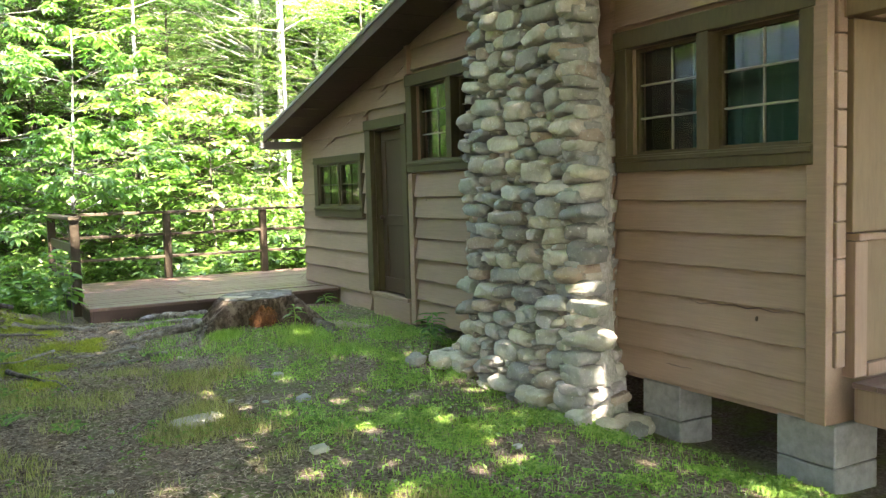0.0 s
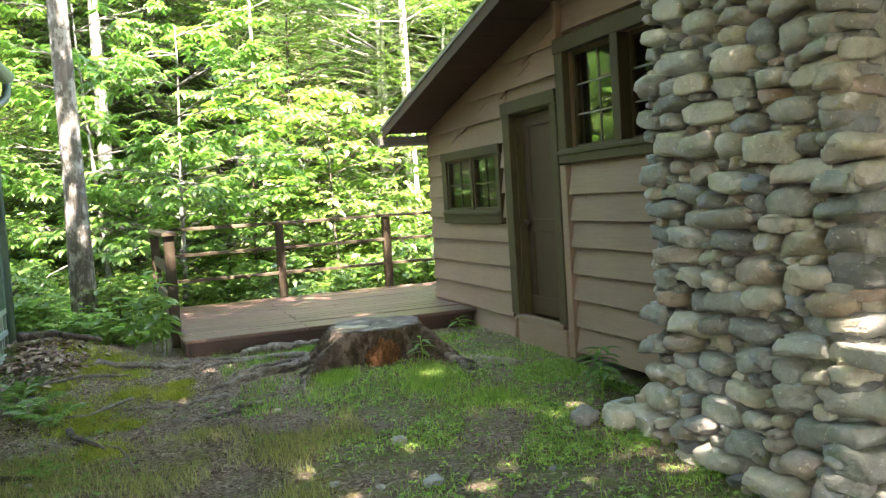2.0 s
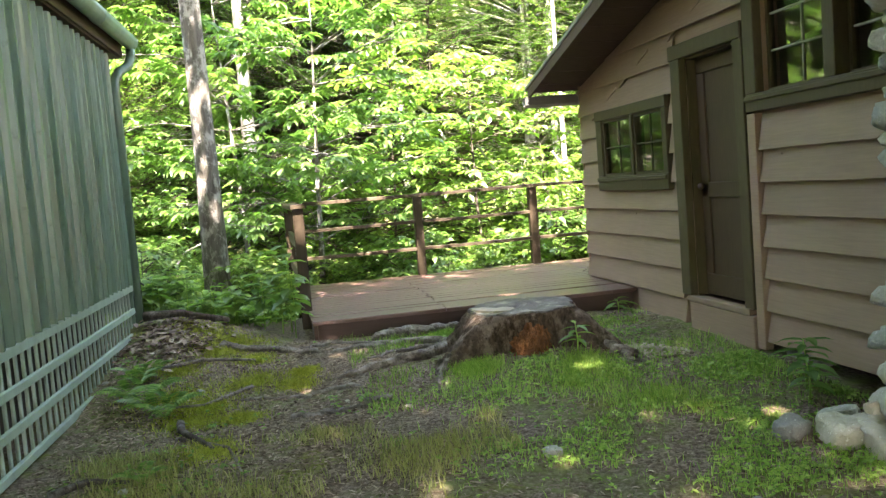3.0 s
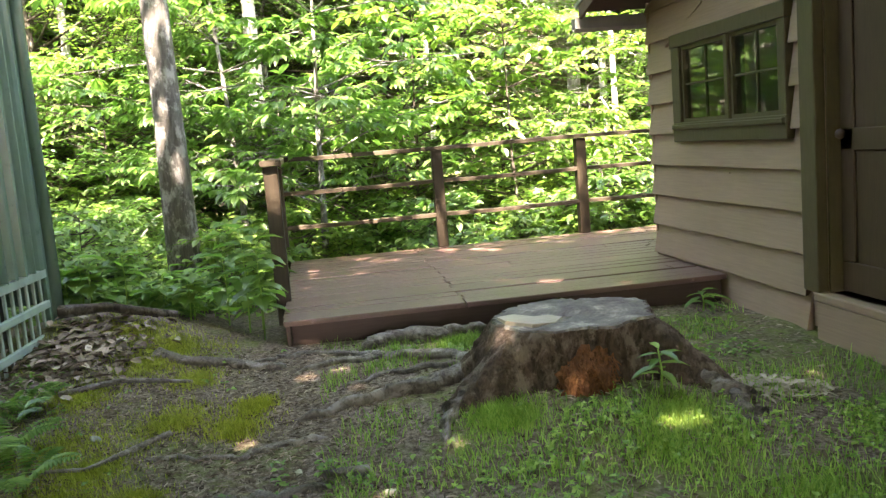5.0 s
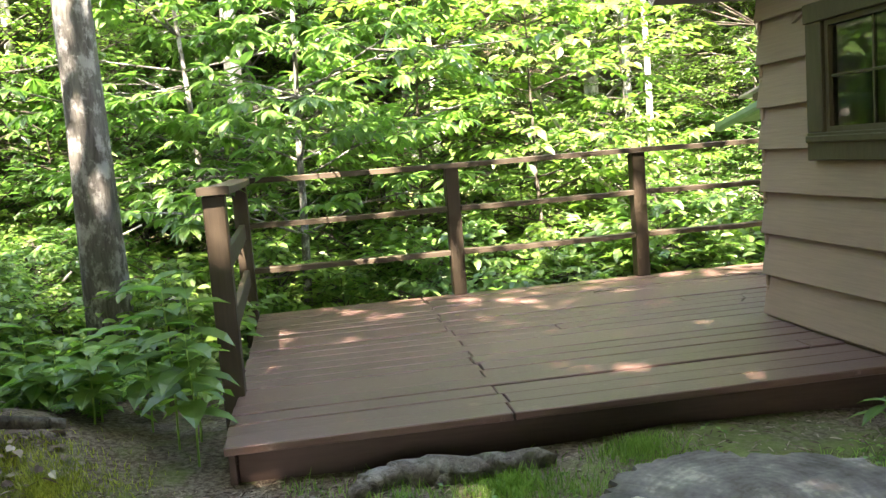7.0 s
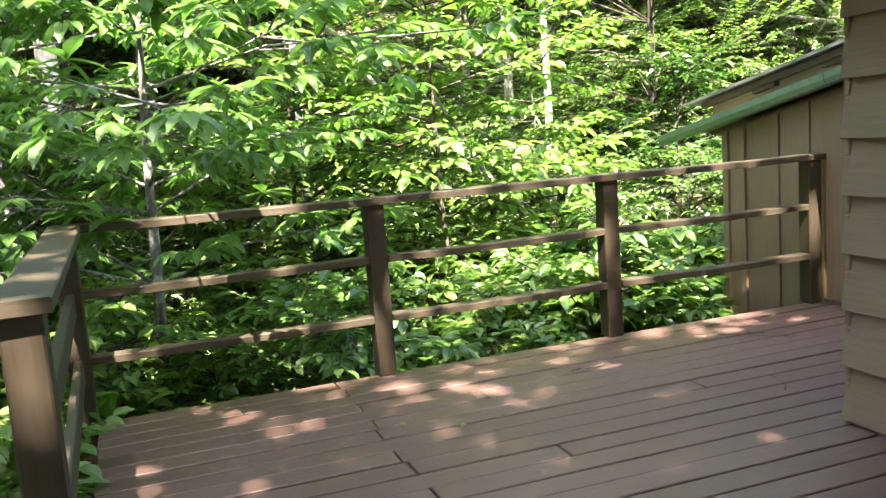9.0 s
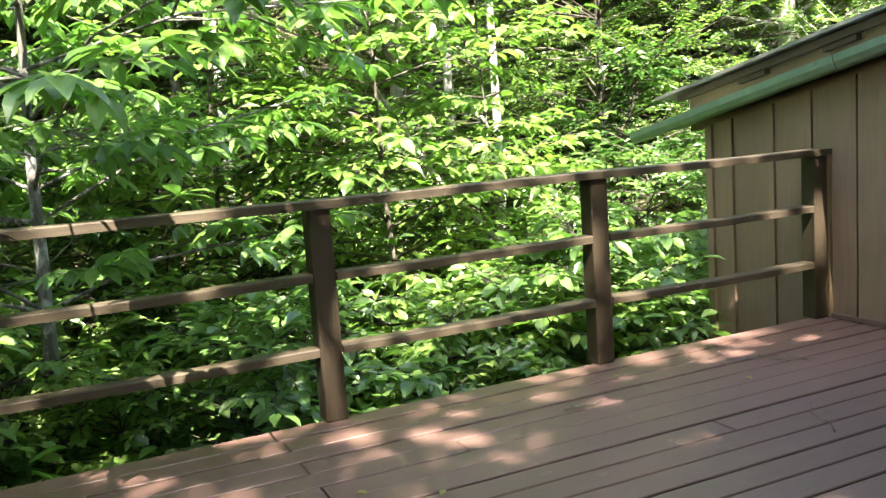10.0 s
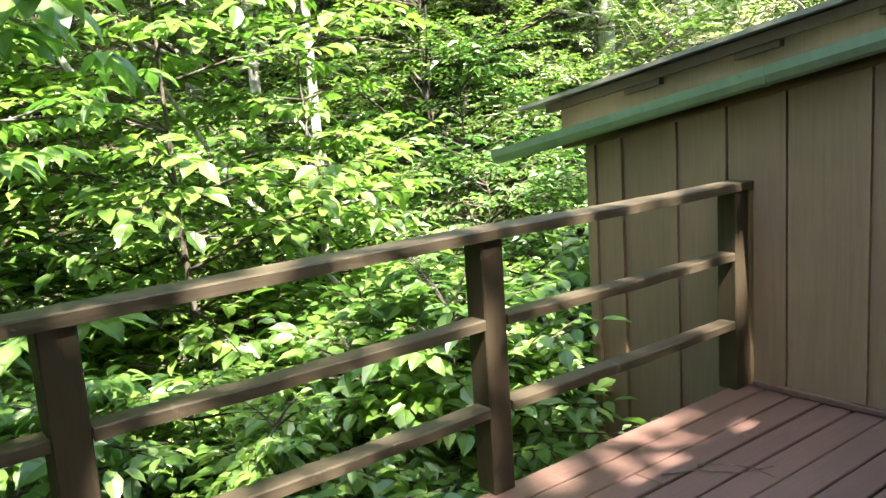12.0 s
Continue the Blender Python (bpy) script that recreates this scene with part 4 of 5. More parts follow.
hi = [bm.verts.new((x * 0.98, y * 0.97, H + 0.016 + 0.008 * math.sin(9 * x + 5 * y))) for x, y in pts]
for k in range(8):
    bm.faces.new((lo[k], lo[(k + 1) % 8], hi[(k + 1) % 8], hi[k]))
bm.faces.new(hi)
part("pale_split", bm, M_PALEWOOD, stump, "fresh pale split wood")
bm = bmesh.new()
bmesh.ops.create_icosphere(bm, subdivisions=4, radius=1)
for v_ in bm.verts:
    p = v_.co
    v_.co = Vector((p.x * 0.12, p.y * 0.085, p.z * 0.15)) * (1 + 0.35 * noise.noise(p * 2) + 0.42 * noise.noise(Vector((p.x * 9, p.y * 9, p.z * 3))))
bmesh.ops.transform(bm, matrix=Matrix.Translation((-0.045, -0.345, 0.18)), verts=bm.verts)
rot = part("rotten_wood", bm, M_ROT, stump, "crumbling orange rotten wood", True)
rnd = random.Random(44)
vs, fs = [], []
for _ in range(240):
    a, h = rnd.uniform(-1.3, 1.3), rnd.uniform(0.06, 0.32)
    p = Vector((-0.045 + 0.115 * math.sin(a), -0.345 - 0.095 * math.cos(a), h))
    q = p + Vector((rnd.uniform(-0.03, 0.03), rnd.uniform(-0.03, 0.005), rnd.uniform(-0.09, 0.03)))
    v2, f2 = tube([p, p.lerp(q, 0.5) + Vector((0, -0.008, 0)), q], [0.002, 0.0035, 0.001], 4)
    b0 = len(vs)
    vs += v2
    fs += [tuple(i + b0 for i in f) for f in f2]
ob = new("frayed_edge", raw_mesh("frayed_edge", vs, fs, M_ROT))
ob.parent = rot


def root(pts, r0, r1, parent=None, mat=M_ROOT, seed=0):
    n = 22
    path, rad = [], []
    P = [Vector((x, y, 0)) for x, y in pts]
    for i in range(n):
        f = i / (n - 1) * (len(P) - 1)
        k = min(int(f), len(P) - 2)
        c = P[k].lerp(P[k + 1], f - k)
        c += Vector((noise.noise(Vector((i * 0.5, seed, 0))), noise.noise(Vector((i * 0.5, seed, 9))), 0)) * 0.085
        r = r0 + (r1 - r0) * i / (n - 1)
        r *= 1 + 0.22 * noise.noise(Vector((i * 0.7, seed, 4)))
        c.z = ground_z(c.x, c.y) + r * (0.55 + 0.5 * noise.noise(Vector((i * 0.35, seed, 2)))) - (0.03 if i in (0, n - 1) else 0)
        path.append(c)
        rad.append(r)
    vs, fs = tube(path, rad, 12, 0.5, seed)
    ob = new("root", raw_mesh("root", vs, fs, mat, True))
    if parent is None:
        tagged(ob, "weathered grey root lying bare on trodden soil", "root", "roots on the path")
    return ob


for i, (pts, r0, r1) in enumerate([
    ([(3.00, 9.36), (2.82, 9.28), (2.72, 9.08), (2.66, 8.78)], 0.085, 0.010),
    ([(2.95, 9.66), (2.72, 9.60), (2.45, 9.66), (2.10, 9.56)], 0.075, 0.03),
    ([(3.10, 9.85), (2.85, 10.25), (2.55, 10.48), (2.05, 10.35)], 0.06, 0.025),
    ([(2.95, 10.0), (2.6, 10.05), (2.3, 9.95)], 0.035, 0.015),
    ([(2.95, 10.82), (2.65, 10.86), (2.45, 10.72)], 0.09, 0.05),
    ([(3.2, 10.84), (3.0, 10.88), (2.85, 10.78)], 0.07, 0.04),
    ([(2.0, 10.5), (1.6, 10.62), (1.2, 10.85)], 0.04, 0.045),
    ([(2.2, 9.3), (1.8, 9.2), (1.45, 9.4)], 0.03, 0.015),
    ([(2.35, 8.85), (2.0, 8.75), (1.75, 8.8)], 0.035, 0.02),
    ([(2.6, 10.55), (2.1, 10.7), (1.8, 10.68)], 0.03, 0.015),
    ([(3.85, 9.22), (4.00, 9.02), (3.96, 8.72)], 0.085, 0.012),
]):
    root(pts, r0 * 0.68, r1 * 0.75, seed=i * 3.1)

# ---------------------------------------------------------------- leaves, plants and trees
def leaf_faces(vs, fs, base, way, up, length, width, droop, fine):
    """Adds one folded leaf."""
    side = way.cross(up).normalized()
    nrm = side.cross(way).normalized()
    i = len(vs)
    if fine:
        for s, w, d in ((0.0, 0.0, 0.0), (0.16, 0.55, -0.01), (0.45, 1.0, -0.09), (0.75, 0.68, -0.23), (1.0, 0.0, -0.42)):
            c = base + way * (length * s) + nrm * (length * droop * d)
            if w:
                vs.extend((c - side * (width * w / 2) + nrm * width * 0.13, c, c + side * (width * w / 2) + nrm * width * 0.13))
            else:
                vs.append(c)
        fs.extend(((i, i + 2, i + 1), (i, i + 3, i + 2), (i + 1, i + 2, i + 5, i + 4), (i + 2, i + 3, i + 6, i + 5), (i + 4, i + 5, i + 8, i + 7), (i + 5, i + 6, i + 9, i + 8), (i + 7, i + 8, i + 10), (i + 8, i + 9, i + 10)))
    else:
        mid = base + way * (length * 0.5)
        tip = base + way * length - nrm * (length * droop * 0.3)
        vs.extend((base, mid - side * width / 2 + nrm * width * 0.1, tip, mid + side * width / 2 + nrm * width * 0.1))
        fs.extend(((i, i + 2, i + 1), (i, i + 3, i + 2)))


def rand_dir(rnd, flat=1.0):
    a = rnd.uniform(0, 2 * math.pi)
    z = rnd.uniform(-1, 1) * flat
    r = math.sqrt(max(0.05, 1 - z * z))
    return Vector((r * math.cos(a), r * math.sin(a), z))


def crown_mesh(seed, limbs, leaf, per, clump_r, mat, fine=False, flat=0.35, droop=0.6):
    """Leaves in many small clumps along the limbs."""
    rnd = random.Random(seed)
    vs, fs = [], []
    for p in limbs:
        for _ in range(per):
            o = rand_dir(rnd) * (clump_r * rnd.random() ** 0.6)
            o.z *= 0.42
            d = rand_dir(rnd, flat)
            d.z -= 0.2
            d.normalize()
            L_ = leaf * rnd.uniform(0.6, 1.25)
            leaf_faces(vs, fs, p + o, d, Vector((rnd.uniform(-0.4, 0.4), rnd.uniform(-0.4, 0.4), 1)), L_, L_ * (rnd.uniform(0.5, 0.68) if fine else rnd.uniform(0.42, 0.58)), droop, fine)
    return raw_mesh("crown", vs, fs, mat)


def add_tube(tv, tf, pts, radii, sides):
    v2, f2 = tube(pts, radii, sides)
    b0 = len(tv)
    tv += v2
    tf += [tuple(i + b0 for i in f) for f in f2]


def spray(vs, fs, tv, tf, rnd, a, b_, leaf, pairs, fine, palmate):
    """A limb's flat spray: side twigs with leaves set alternately along them."""
    d = b_ - a
    reach = d.length
    d.normalize()
    side = d.cross(Vector((0, 0, 1))).normalized()
    for k in range(pairs * 2 + 1):
        f = 0.28 + 0.72 * (k // 2 + rnd.uniform(0, 0.9)) / pairs if k < pairs * 2 else 1.0
        sgn = -1 if k % 2 else 1
        q = a.lerp(b_, min(f, 1.0)) + Vector((0, 0, 0.06 * reach * math.sin(math.pi * min(f, 1.0))))
        w = (d * rnd.uniform(0.45, 0.95) + side * sgn * rnd.uniform(0.5, 1.0) + Vector((0, 0, rnd.uniform(-0.30, 0.40)))).normalized() if k < pairs * 2 else d
        ln = reach * rnd.uniform(0.30, 0.55) * (1.15 - 0.55 * min(f, 1.0))
        ln = max(ln, leaf * 1.5)
        tip = q + w * ln - Vector((0, 0, 0.10 * ln))
        add_tube(tv, tf, [q, tip], [0.004 + 0.003 * reach, 0.002], 3)
        if palmate:
            for m_ in range(3):
                p = q.lerp(tip, 0.45 + 0.27 * m_)
                stalk = (w + side * rnd.uniform(-1, 1) + Vector((0, 0, rnd.uniform(-0.2, 0.3)))).normalized()
                p2 = p + stalk * leaf * 0.5
                s2 = stalk.cross(Vector((0, 0, 1))).normalized()
                size = leaf * rnd.uniform(0.75, 1.2)
                for g in range(6):
                    ang = radians(-110 + 44 * g + rnd.uniform(-8, 8))
                    way = (stalk * math.cos(ang) + s2 * math.sin(ang) + Vector((0, 0, rnd.uniform(-0.35, -0.05)))).normalized()
                    L_ = size * (1.0 - 0.35 * abs(ang) / 2)
                    leaf_faces(vs, fs, p2, way, Vector((0, 0, 1)), L_, L_ * 0.42, 0.8, True)
            continue
        step = leaf * 0.42
        n = max(3, int(ln / step))
        for m_ in range(n + 1):
            p = q.lerp(tip, (m_ + 0.6) / (n + 0.6))
            sg = -1 if m_ % 2 else 1
            s2 = w.cross(Vector((0, 0, 1))).normalized() * sg
            way = (w * rnd.uniform(0.4, 0.9) + s2 * (0.9 if m_ < n else 0.1) + Vector((0, 0, rnd.uniform(-0.45, 0.15)))).normalized()
            L_ = leaf * rnd.uniform(0.65, 1.2)
            leaf_faces(vs, fs, p, way, Vector((rnd.uniform(-0.45, 0.45), rnd.uniform(-0.45, 0.45), 1)), L_, L_ * (rnd.uniform(0.50, 0.70) if fine else rnd.uniform(0.42, 0.58)), 0.7, fine)


def tree_parts(seed, height, radius, r0, bark_m, leaf_m, leaf, bare=0.25, tiers=13, pairs=4, fine=False, palmate=False, straight=False, limbs=(2, 4), rise=0.35):
    """Trunk with limbs, and a crown of leafy sprays in uneven tiers; both as meshes."""
    rnd = random.Random(seed)
    k = 0.012 if straight else 0.05
    lean = Vector((rnd.uniform(-k, k), rnd.uniform(-k, k), 1))
    pts = [lean * (height * k / 9) + Vector((0.12 * noise.noise(Vector((k * 0.6, seed, 0))), 0.12 * noise.noise(Vector((k * 0.6, seed, 5))), 0)) * (height / 9) * (0.2 if straight else 0.6) for k in range(10)]
    pts = [p - Vector((0, 0, 0.4)) if k == 0 else p for k, p in enumerate(pts)]
    rad = [r0 * (1.25 if k == 0 else 1) * (1 - 0.86 * k / 9) for k in range(10)]
    tv, tf = tube(pts, rad, 10, 0.12, seed)
    vs, fs = [], []
    for t in range(tiers):
        k = bare + (1 - bare) * (t + rnd.random()) / tiers
        i = min(int(k * 9), 8)
        c = pts[i].lerp(pts[i + 1], k * 9 - i) if i else lean * (height * k)
        reach = radius * (0.45 + 0.75 * math.sin(math.pi * min(0.97, (0.25 + 0.75 * (k - bare) / (1 - bare))))) * rnd.uniform(0.55, 1.15)
        for _ in range(rnd.randint(*limbs)):
            a = rnd.uniform(0, 2 * math.pi)
            d = Vector((math.cos(a), math.sin(a), rnd.uniform(-0.05, rise)))
            lp = [c, c + d * reach * 0.5 + Vector((0, 0, 0.06 * reach)), c + d * reach]
            add_tube(tv, tf, lp, [max(0.012, r0 * 0.28 * (1 - 0.6 * k)), max(0.008, r0 * 0.16), 0.005], 5)
            spray(vs, fs, tv, tf, rnd, lp[0], lp[2], leaf, pairs, fine, palmate)
    return raw_mesh("trunk", tv, tf, bark_m, True), raw_mesh("crown", vs, fs, leaf_m)


def clump_tree(seed, height, radius, r0, bark_m, leaf_m, leaf, bare, tiers, per):
    """A tall broad tree whose leaves hang in clumps along the limbs."""
    rnd = random.Random(seed)
    lean = Vector((rnd.uniform(-0.05, 0.05), rnd.uniform(-0.05, 0.05), 1))
    pts = [lean * (height * k / 9) - Vector((0, 0, 0.4 if k == 0 else 0)) for k in range(10)]
    tv, tf = tube(pts, [r0 * (1.25 if k == 0 else 1) * (1 - 0.86 * k / 9) for k in range(10)], 10, 0.12, seed)
    spots = []
    for t in range(tiers):
        k = bare + (1 - bare) * (t + rnd.random()) / tiers
        c = lean * (height * k)
        reach = radius * (0.45 + 0.75 * math.sin(math.pi * min(0.97, (0.25 + 0.75 * (k - bare) / (1 - bare))))) * rnd.uniform(0.55, 1.15)
        for _ in range(rnd.randint(2, 4)):
            a = rnd.uniform(0, 2 * math.pi)
            d = Vector((math.cos(a), math.sin(a), rnd.uniform(-0.05, 0.35)))
            tip = c + d * reach
            add_tube(tv, tf, [c, c + d * reach * 0.5 + Vector((0, 0, 0.06 * reach)), tip], [r0 * 0.28 * (1 - 0.6 * k), r0 * 0.16, 0.005], 5)
            for s in range(5):
                spots.append(c.lerp(tip, 0.35 + 0.16 * s) + Vector((rnd.uniform(-1, 1), rnd.uniform(-1, 1), rnd.uniform(-0.25, 0.25))) * reach * 0.22)
    return raw_mesh("trunk", tv, tf, bark_m, True), crown_mesh(seed + 1, spots, leaf, per, radius * 0.34, leaf_m)


def put_tree(name, meshes, x, y, scale, yaw, label, category, group="", sink=0.0):
    t = empty(name, (x, y, ground_z(x, y) - sink), label, category, group)
    t.rotation_euler = (0, 0, radians(yaw))
    t.scale = (scale, scale, scale)
    for nm, me in zip(("trunk" if category == "tree" else "stem", "crown" if category == "tree" else "foliage"), meshes):
        o = new(nm, me)
        o.parent = t
    return t


KINDS = [tree_parts(100 + k, 9.5 + k % 3, 2.6 + 0.3 * (k % 2), 0.11 + 0.02 * (k % 3), (M_BARK_DARK, M_BARK, M_BARK_PALE)[k % 3], (M_LEAF_Y, M_LEAF, M_LEAF_Y, M_LEAF_D, M_LEAF)[k], (0.11, 0.13, 0.10, 0.09, 0.12)[k], 0.10 + 0.05 * (k % 2), 18, 6, limbs=(3, 5), rise=0.6) for k in range(5)]
SHRUBS = [tree_parts(200 + k, 1.5, 0.85, 0.018, M_BARK_DARK, (M_LEAF, M_LEAF_Y, M_LEAF_Y, M_LEAF)[k], (0.17, 0.12, 0.20, 0.14)[k], 0.05, 9, 3, True, limbs=(3, 4), rise=0.6) for k in range(4)]
SHRUBS_FAR = [tree_parts(230 + k, 2.2, 1.3, 0.025, M_BARK_DARK, (M_LEAF_Y, M_LEAF, M_LEAF_D)[k], 0.12, 0.04, 10, 5, limbs=(3, 4), rise=0.6) for k in range(3)]
BIGLEAF = tree_parts(260, 4.6, 1.5, 0.045, M_BARK, M_LEAF, 0.20, 0.22, 10, 3, True, True)
SAPLING = tree_parts(261, 4.2, 1.05, 0.030, M_BARK_DARK, M_LEAF_Y, 0.15, 0.10, 16, 3, True, limbs=(3, 4))
SHADE = clump_tree(270, 15.0, 6.0, 0.24, M_BARK_DARK, M_LEAF, 0.36, 0.42, 14, 62)
SPREADING = clump_tree(275, 10.6, 6.4, 0.22, M_BARK_DARK, M_LEAF, 0.34, 0.50, 15, 80)
TALL = tree_parts(271, 17.0, 2.2, 0.135, M_BARK, M_LEAF, 0.20, 0.70, 9, 4, straight=True)
TALL_PALE = tree_parts(272, 19.0, 3.6, 0.30, M_BARK_PALE, M_LEAF_Y, 0.24, 0.60, 10, 5, straight=True)
SLIM = tree_parts(273, 13.0, 2.2, 0.075, M_BARK_PALE, M_LEAF_Y, 0.15, 0.55, 9, 5, straight=True)

# named trees
put_tree("tree", TALL, 1.03, 13.35, 1.0, 30, "tall grey-barked tree with pale lichen beside the deck", "tree")
put_tree("tree", TALL_PALE, -0.9, 33.0, 0.95, 0, "tall sunlit pale trunk rising in the woods", "tree")
put_tree("tree", TALL_PALE, -3.2, 33.0, 0.8, 90, "grey trunk standing in the shaded woods", "tree")
put_tree("tree", BIGLEAF, 2.25, 15.4, 1.0, 200, "slim pale-stemmed young tree with drooping broad leaves", "tree")
put_tree("tree", BIGLEAF, 1.3, 17.2, 1.15, 40, "slim pale-stemmed young tree with drooping broad leaves", "tree")
put_tree("tree", SAPLING, 4.95, 16.9, 1.0, 0, "slender leafy sapling just beyond the deck railing", "tree")
put_tree("tree", SAPLING, 6.4, 17.8, 0.9, 120, "slender leafy sapling beyond the railing", "tree")
put_tree("tree", SAPLING, 3.7, 18.4, 1.1, 220, "slender leafy sapling beyond the railing", "tree")
put_tree("tree", TALL_PALE, 1.25, 22.0, 0.62, 50, "sunlit pale trunk standing in the brush", "tree")
for x, y, sc, a in ((4.5, 21.5, 0.9, 0), (8.2, 22.5, 1.2, 150), (7.25, 19.2, 0.8, 30), (-1.6, 20.5, 1.1, 10)):
    put_tree("tree", SLIM, x, y, sc, a, "slim pale bare trunk among the leaves", "tree", "slim trunks in the wood")
# unseen broad trees, added out of view to shade the yard from behind
for x, y, s, a in ((6.6, -2.4, 1.15, 101), (-6.39, 4.6, 1.04, 346), (9.56, 0.17, 1.14, 331), (1.81, -7.8, 0.8, 34), (6.99, -7.4, 0.91, 62), (-4.5, -4, 1.1, 60), (12.6, 6, 1, 130)):
    put_tree("tree", SHADE, x, y, s, a, "unseen broad leafy tree added to shade the cabin yard", "tree", "shade trees round the yard")

# low trees added out of view to dim the gable wall's near end
for x, y, sc, a in ((-4.6, 1.0, 0.7, 200), (-2.8, -2.4, 0.6, 310)):
    put_tree("tree", SPREADING, x, y, sc, a, "unseen low spreading tree added to shade yard, wall and deck", "tree", "shade trees round the yard")
# another unseen one, added to keep direct sun off the deck
put_tree("tree", SPREADING, -0.3, 4.25, 1.0, 20, "unseen low spreading tree added to shade yard, wall and deck", "tree", "shade trees round the yard")

random.seed(77)
# the wood beyond
placed = []
tries = 0
while len(placed) < 84 and tries < 4000:
    tries += 1
    y = 18.5 + 36 * random.random() ** 1.3
    half = 6 + 0.75 * (y - 5)
    x = 3 + random.uniform(-half, half)
    if y < 24 and -1.0 < x < 9.0:
        continue
    if any((x - a) ** 2 + (y - c) ** 2 < 2.6 for a, c in placed):
        continue
    placed.append((x, y))
    k = random.choice((0, 0, 1, 2, 2, 3, 4))
    put_tree("tree", KINDS[k], x, y, random.uniform(0.65, 1.25), random.uniform(0, 360),
             ("yellow-green leafy woodland tree in sun", "green leafy woodland tree", "yellow-green leafy woodland tree with pale trunk", "deep green woodland tree", "green leafy woodland tree")[k], "tree", "trees of the wood", 0.1)
for k in range(16):
    x, y = random.uniform(-1, 15), random.uniform(24.5, 36)
    put_tree("tree", KINDS[(k * 2 + 1) % 5], x, y, random.uniform(0.7, 1.15), random.uniform(0, 360), "leafy woodland tree on the slope", "tree", "trees of the wood", 0.1)
# the wood at the sides and behind, seen only in the glass
for k in range(26):
    a = radians(100 + 9.5 * k) if k < 13 else radians(-10 - 11 * (k - 13))
    d = random.uniform(17, 25)
    x, y = 2 + d * math.cos(a), 5 + d * math.sin(a)
    put_tree("tree", KINDS[k % 5], x, y, random.uniform(0.9, 1.3), random.uniform(0, 360), "leafy woodland tree beyond the yard", "tree", "trees of the wood", 0.1)
# brush below them
spots = []
for _ in range(2600):
    if len(spots) >= 140:
        break
    y = 18.2 + 22 * random.random() ** 1.5
    half = 5 + 0.62 * (y - 5)
    x = 3 + random.uniform(-half, half)
    if any((x - a) ** 2 + (y - c) ** 2 < 0.9 for a, c in spots):
        continue
    spots.append((x, y))
    put_tree("shrub", SHRUBS_FAR[random.randrange(3)], x, y, random.uniform(0.7, 1.3), random.uniform(0, 360), "leafy green woodland shrub", "shrub", "shrubs of the wood", 0.1)
near = []
for _ in range(3000):
    if len(near) >= 62:
        break
    x, y = random.uniform(-0.9, 8.6), random.uniform(12.0, 18.0)
    if (1.55 < x < 6.9 and y < 14.9) or (x > 6.0 and y < 16.0) or (x < 1.6 and y < 12.6 and x > -0.3) or (abs(x - 1.03) < 0.35 and y < 13.6):
        continue
    if any((x - a) ** 2 + (y - c) ** 2 < 0.30 for a, c in near):
        continue
    near.append((x, y))
    s = random.uniform(0.45, 0.85) if x > 1.6 else random.uniform(0.3, 0.6)
    put_tree("shrub", SHRUBS[random.randrange(4)], x, y, s, random.uniform(0, 360), "broad-leaved green bush by the deck", "shrub", "bushes by the deck", 0.05)


def cover(name, count, pick, leaf, mat, label, seed, rise=0.35):
    """A carpet of low leaves."""
    rnd = random.Random(seed)
    vs, fs = [], []
    for _ in range(count):
        x, y = pick(rnd)
        if (1.9 < x < 6.65 and y < 14.1) or (x > 6.4 and y < 15.1) or (x < 0.5 and y < 11.7):
            continue
        d = rand_dir(rnd, 0.35)
        L_ = leaf * rnd.uniform(0.5, 1.3)
        up_ = rise * rnd.random() * (0.5 + noise.noise(Vector((x * 0.9, y * 0.9, seed))))
        leaf_faces(vs, fs, Vector((x, y, ground_z(x, y) + 0.03 + max(0.0, up_))), d, Vector((rnd.uniform(-0.5, 0.5), rnd.uniform(-0.5, 0.5), 1)), L_, L_ * 0.62, 0.6, leaf > 0.15 and leaf < 0.25)
    tagged(new(name, raw_mesh(name, vs, fs, mat)), label, "undergrowth", kind="stuff")


cover("undergrowth", 30000, lambda q: (q.uniform(-6, 12), 12.0 + 14 * q.random() ** 1.4), 0.11, M_LEAF_Y, "low sunlit green undergrowth beyond the deck", 1)
cover("undergrowth_broad", 9000, lambda q: (q.uniform(-2, 10), 13.0 + 8 * q.random()), 0.19, M_LEAF, "broad green leaves of low woodland plants", 2, 0.7)
cover("forest_herbs", 40000, lambda q: (q.uniform(-32, 38), 20.0 + 45 * q.random()), 0.30, M_LEAF_Y, "green herb layer on the wooded slope", 3, 0.6)


def herb(x, y, leaves, length, width, stem, mat, label, seed, up=0.5):
    """A small plant of broad leaves round a stem."""
    rnd = random.Random(seed)
    h = empty("plant", (x, y, ground_z(x, y)), label, "plant")
    v1, f1 = tube([(0, 0, -0.03), (0.01, 0, stem * 0.5), (0, 0.01, stem)], [0.006, 0.005, 0.003], 6)
    o = new("stem", raw_mesh("stem", v1, f1, M_GRASS, True))
    o.parent = h
    vs, fs = [], []
    for k in range(leaves):
        a = k * 2.4 + rnd.uniform(-0.3, 0.3)
        zz = stem * (0.35 + 0.65 * (k + 1) / leaves)
        d = Vector((math.cos(a), math.sin(a), up * rnd.uniform(0.3, 1.2) * (k + 1) / leaves)).normalized()
        L_ = length * rnd.uniform(0.7, 1.15)
        leaf_faces(vs, fs, Vector((0, 0, zz)), d, Vector((0, 0, 1)), L_, L_ * width, 1.0, True)
    o = new("foliage", raw_mesh("foliage", vs, fs, mat))
    o.parent = h


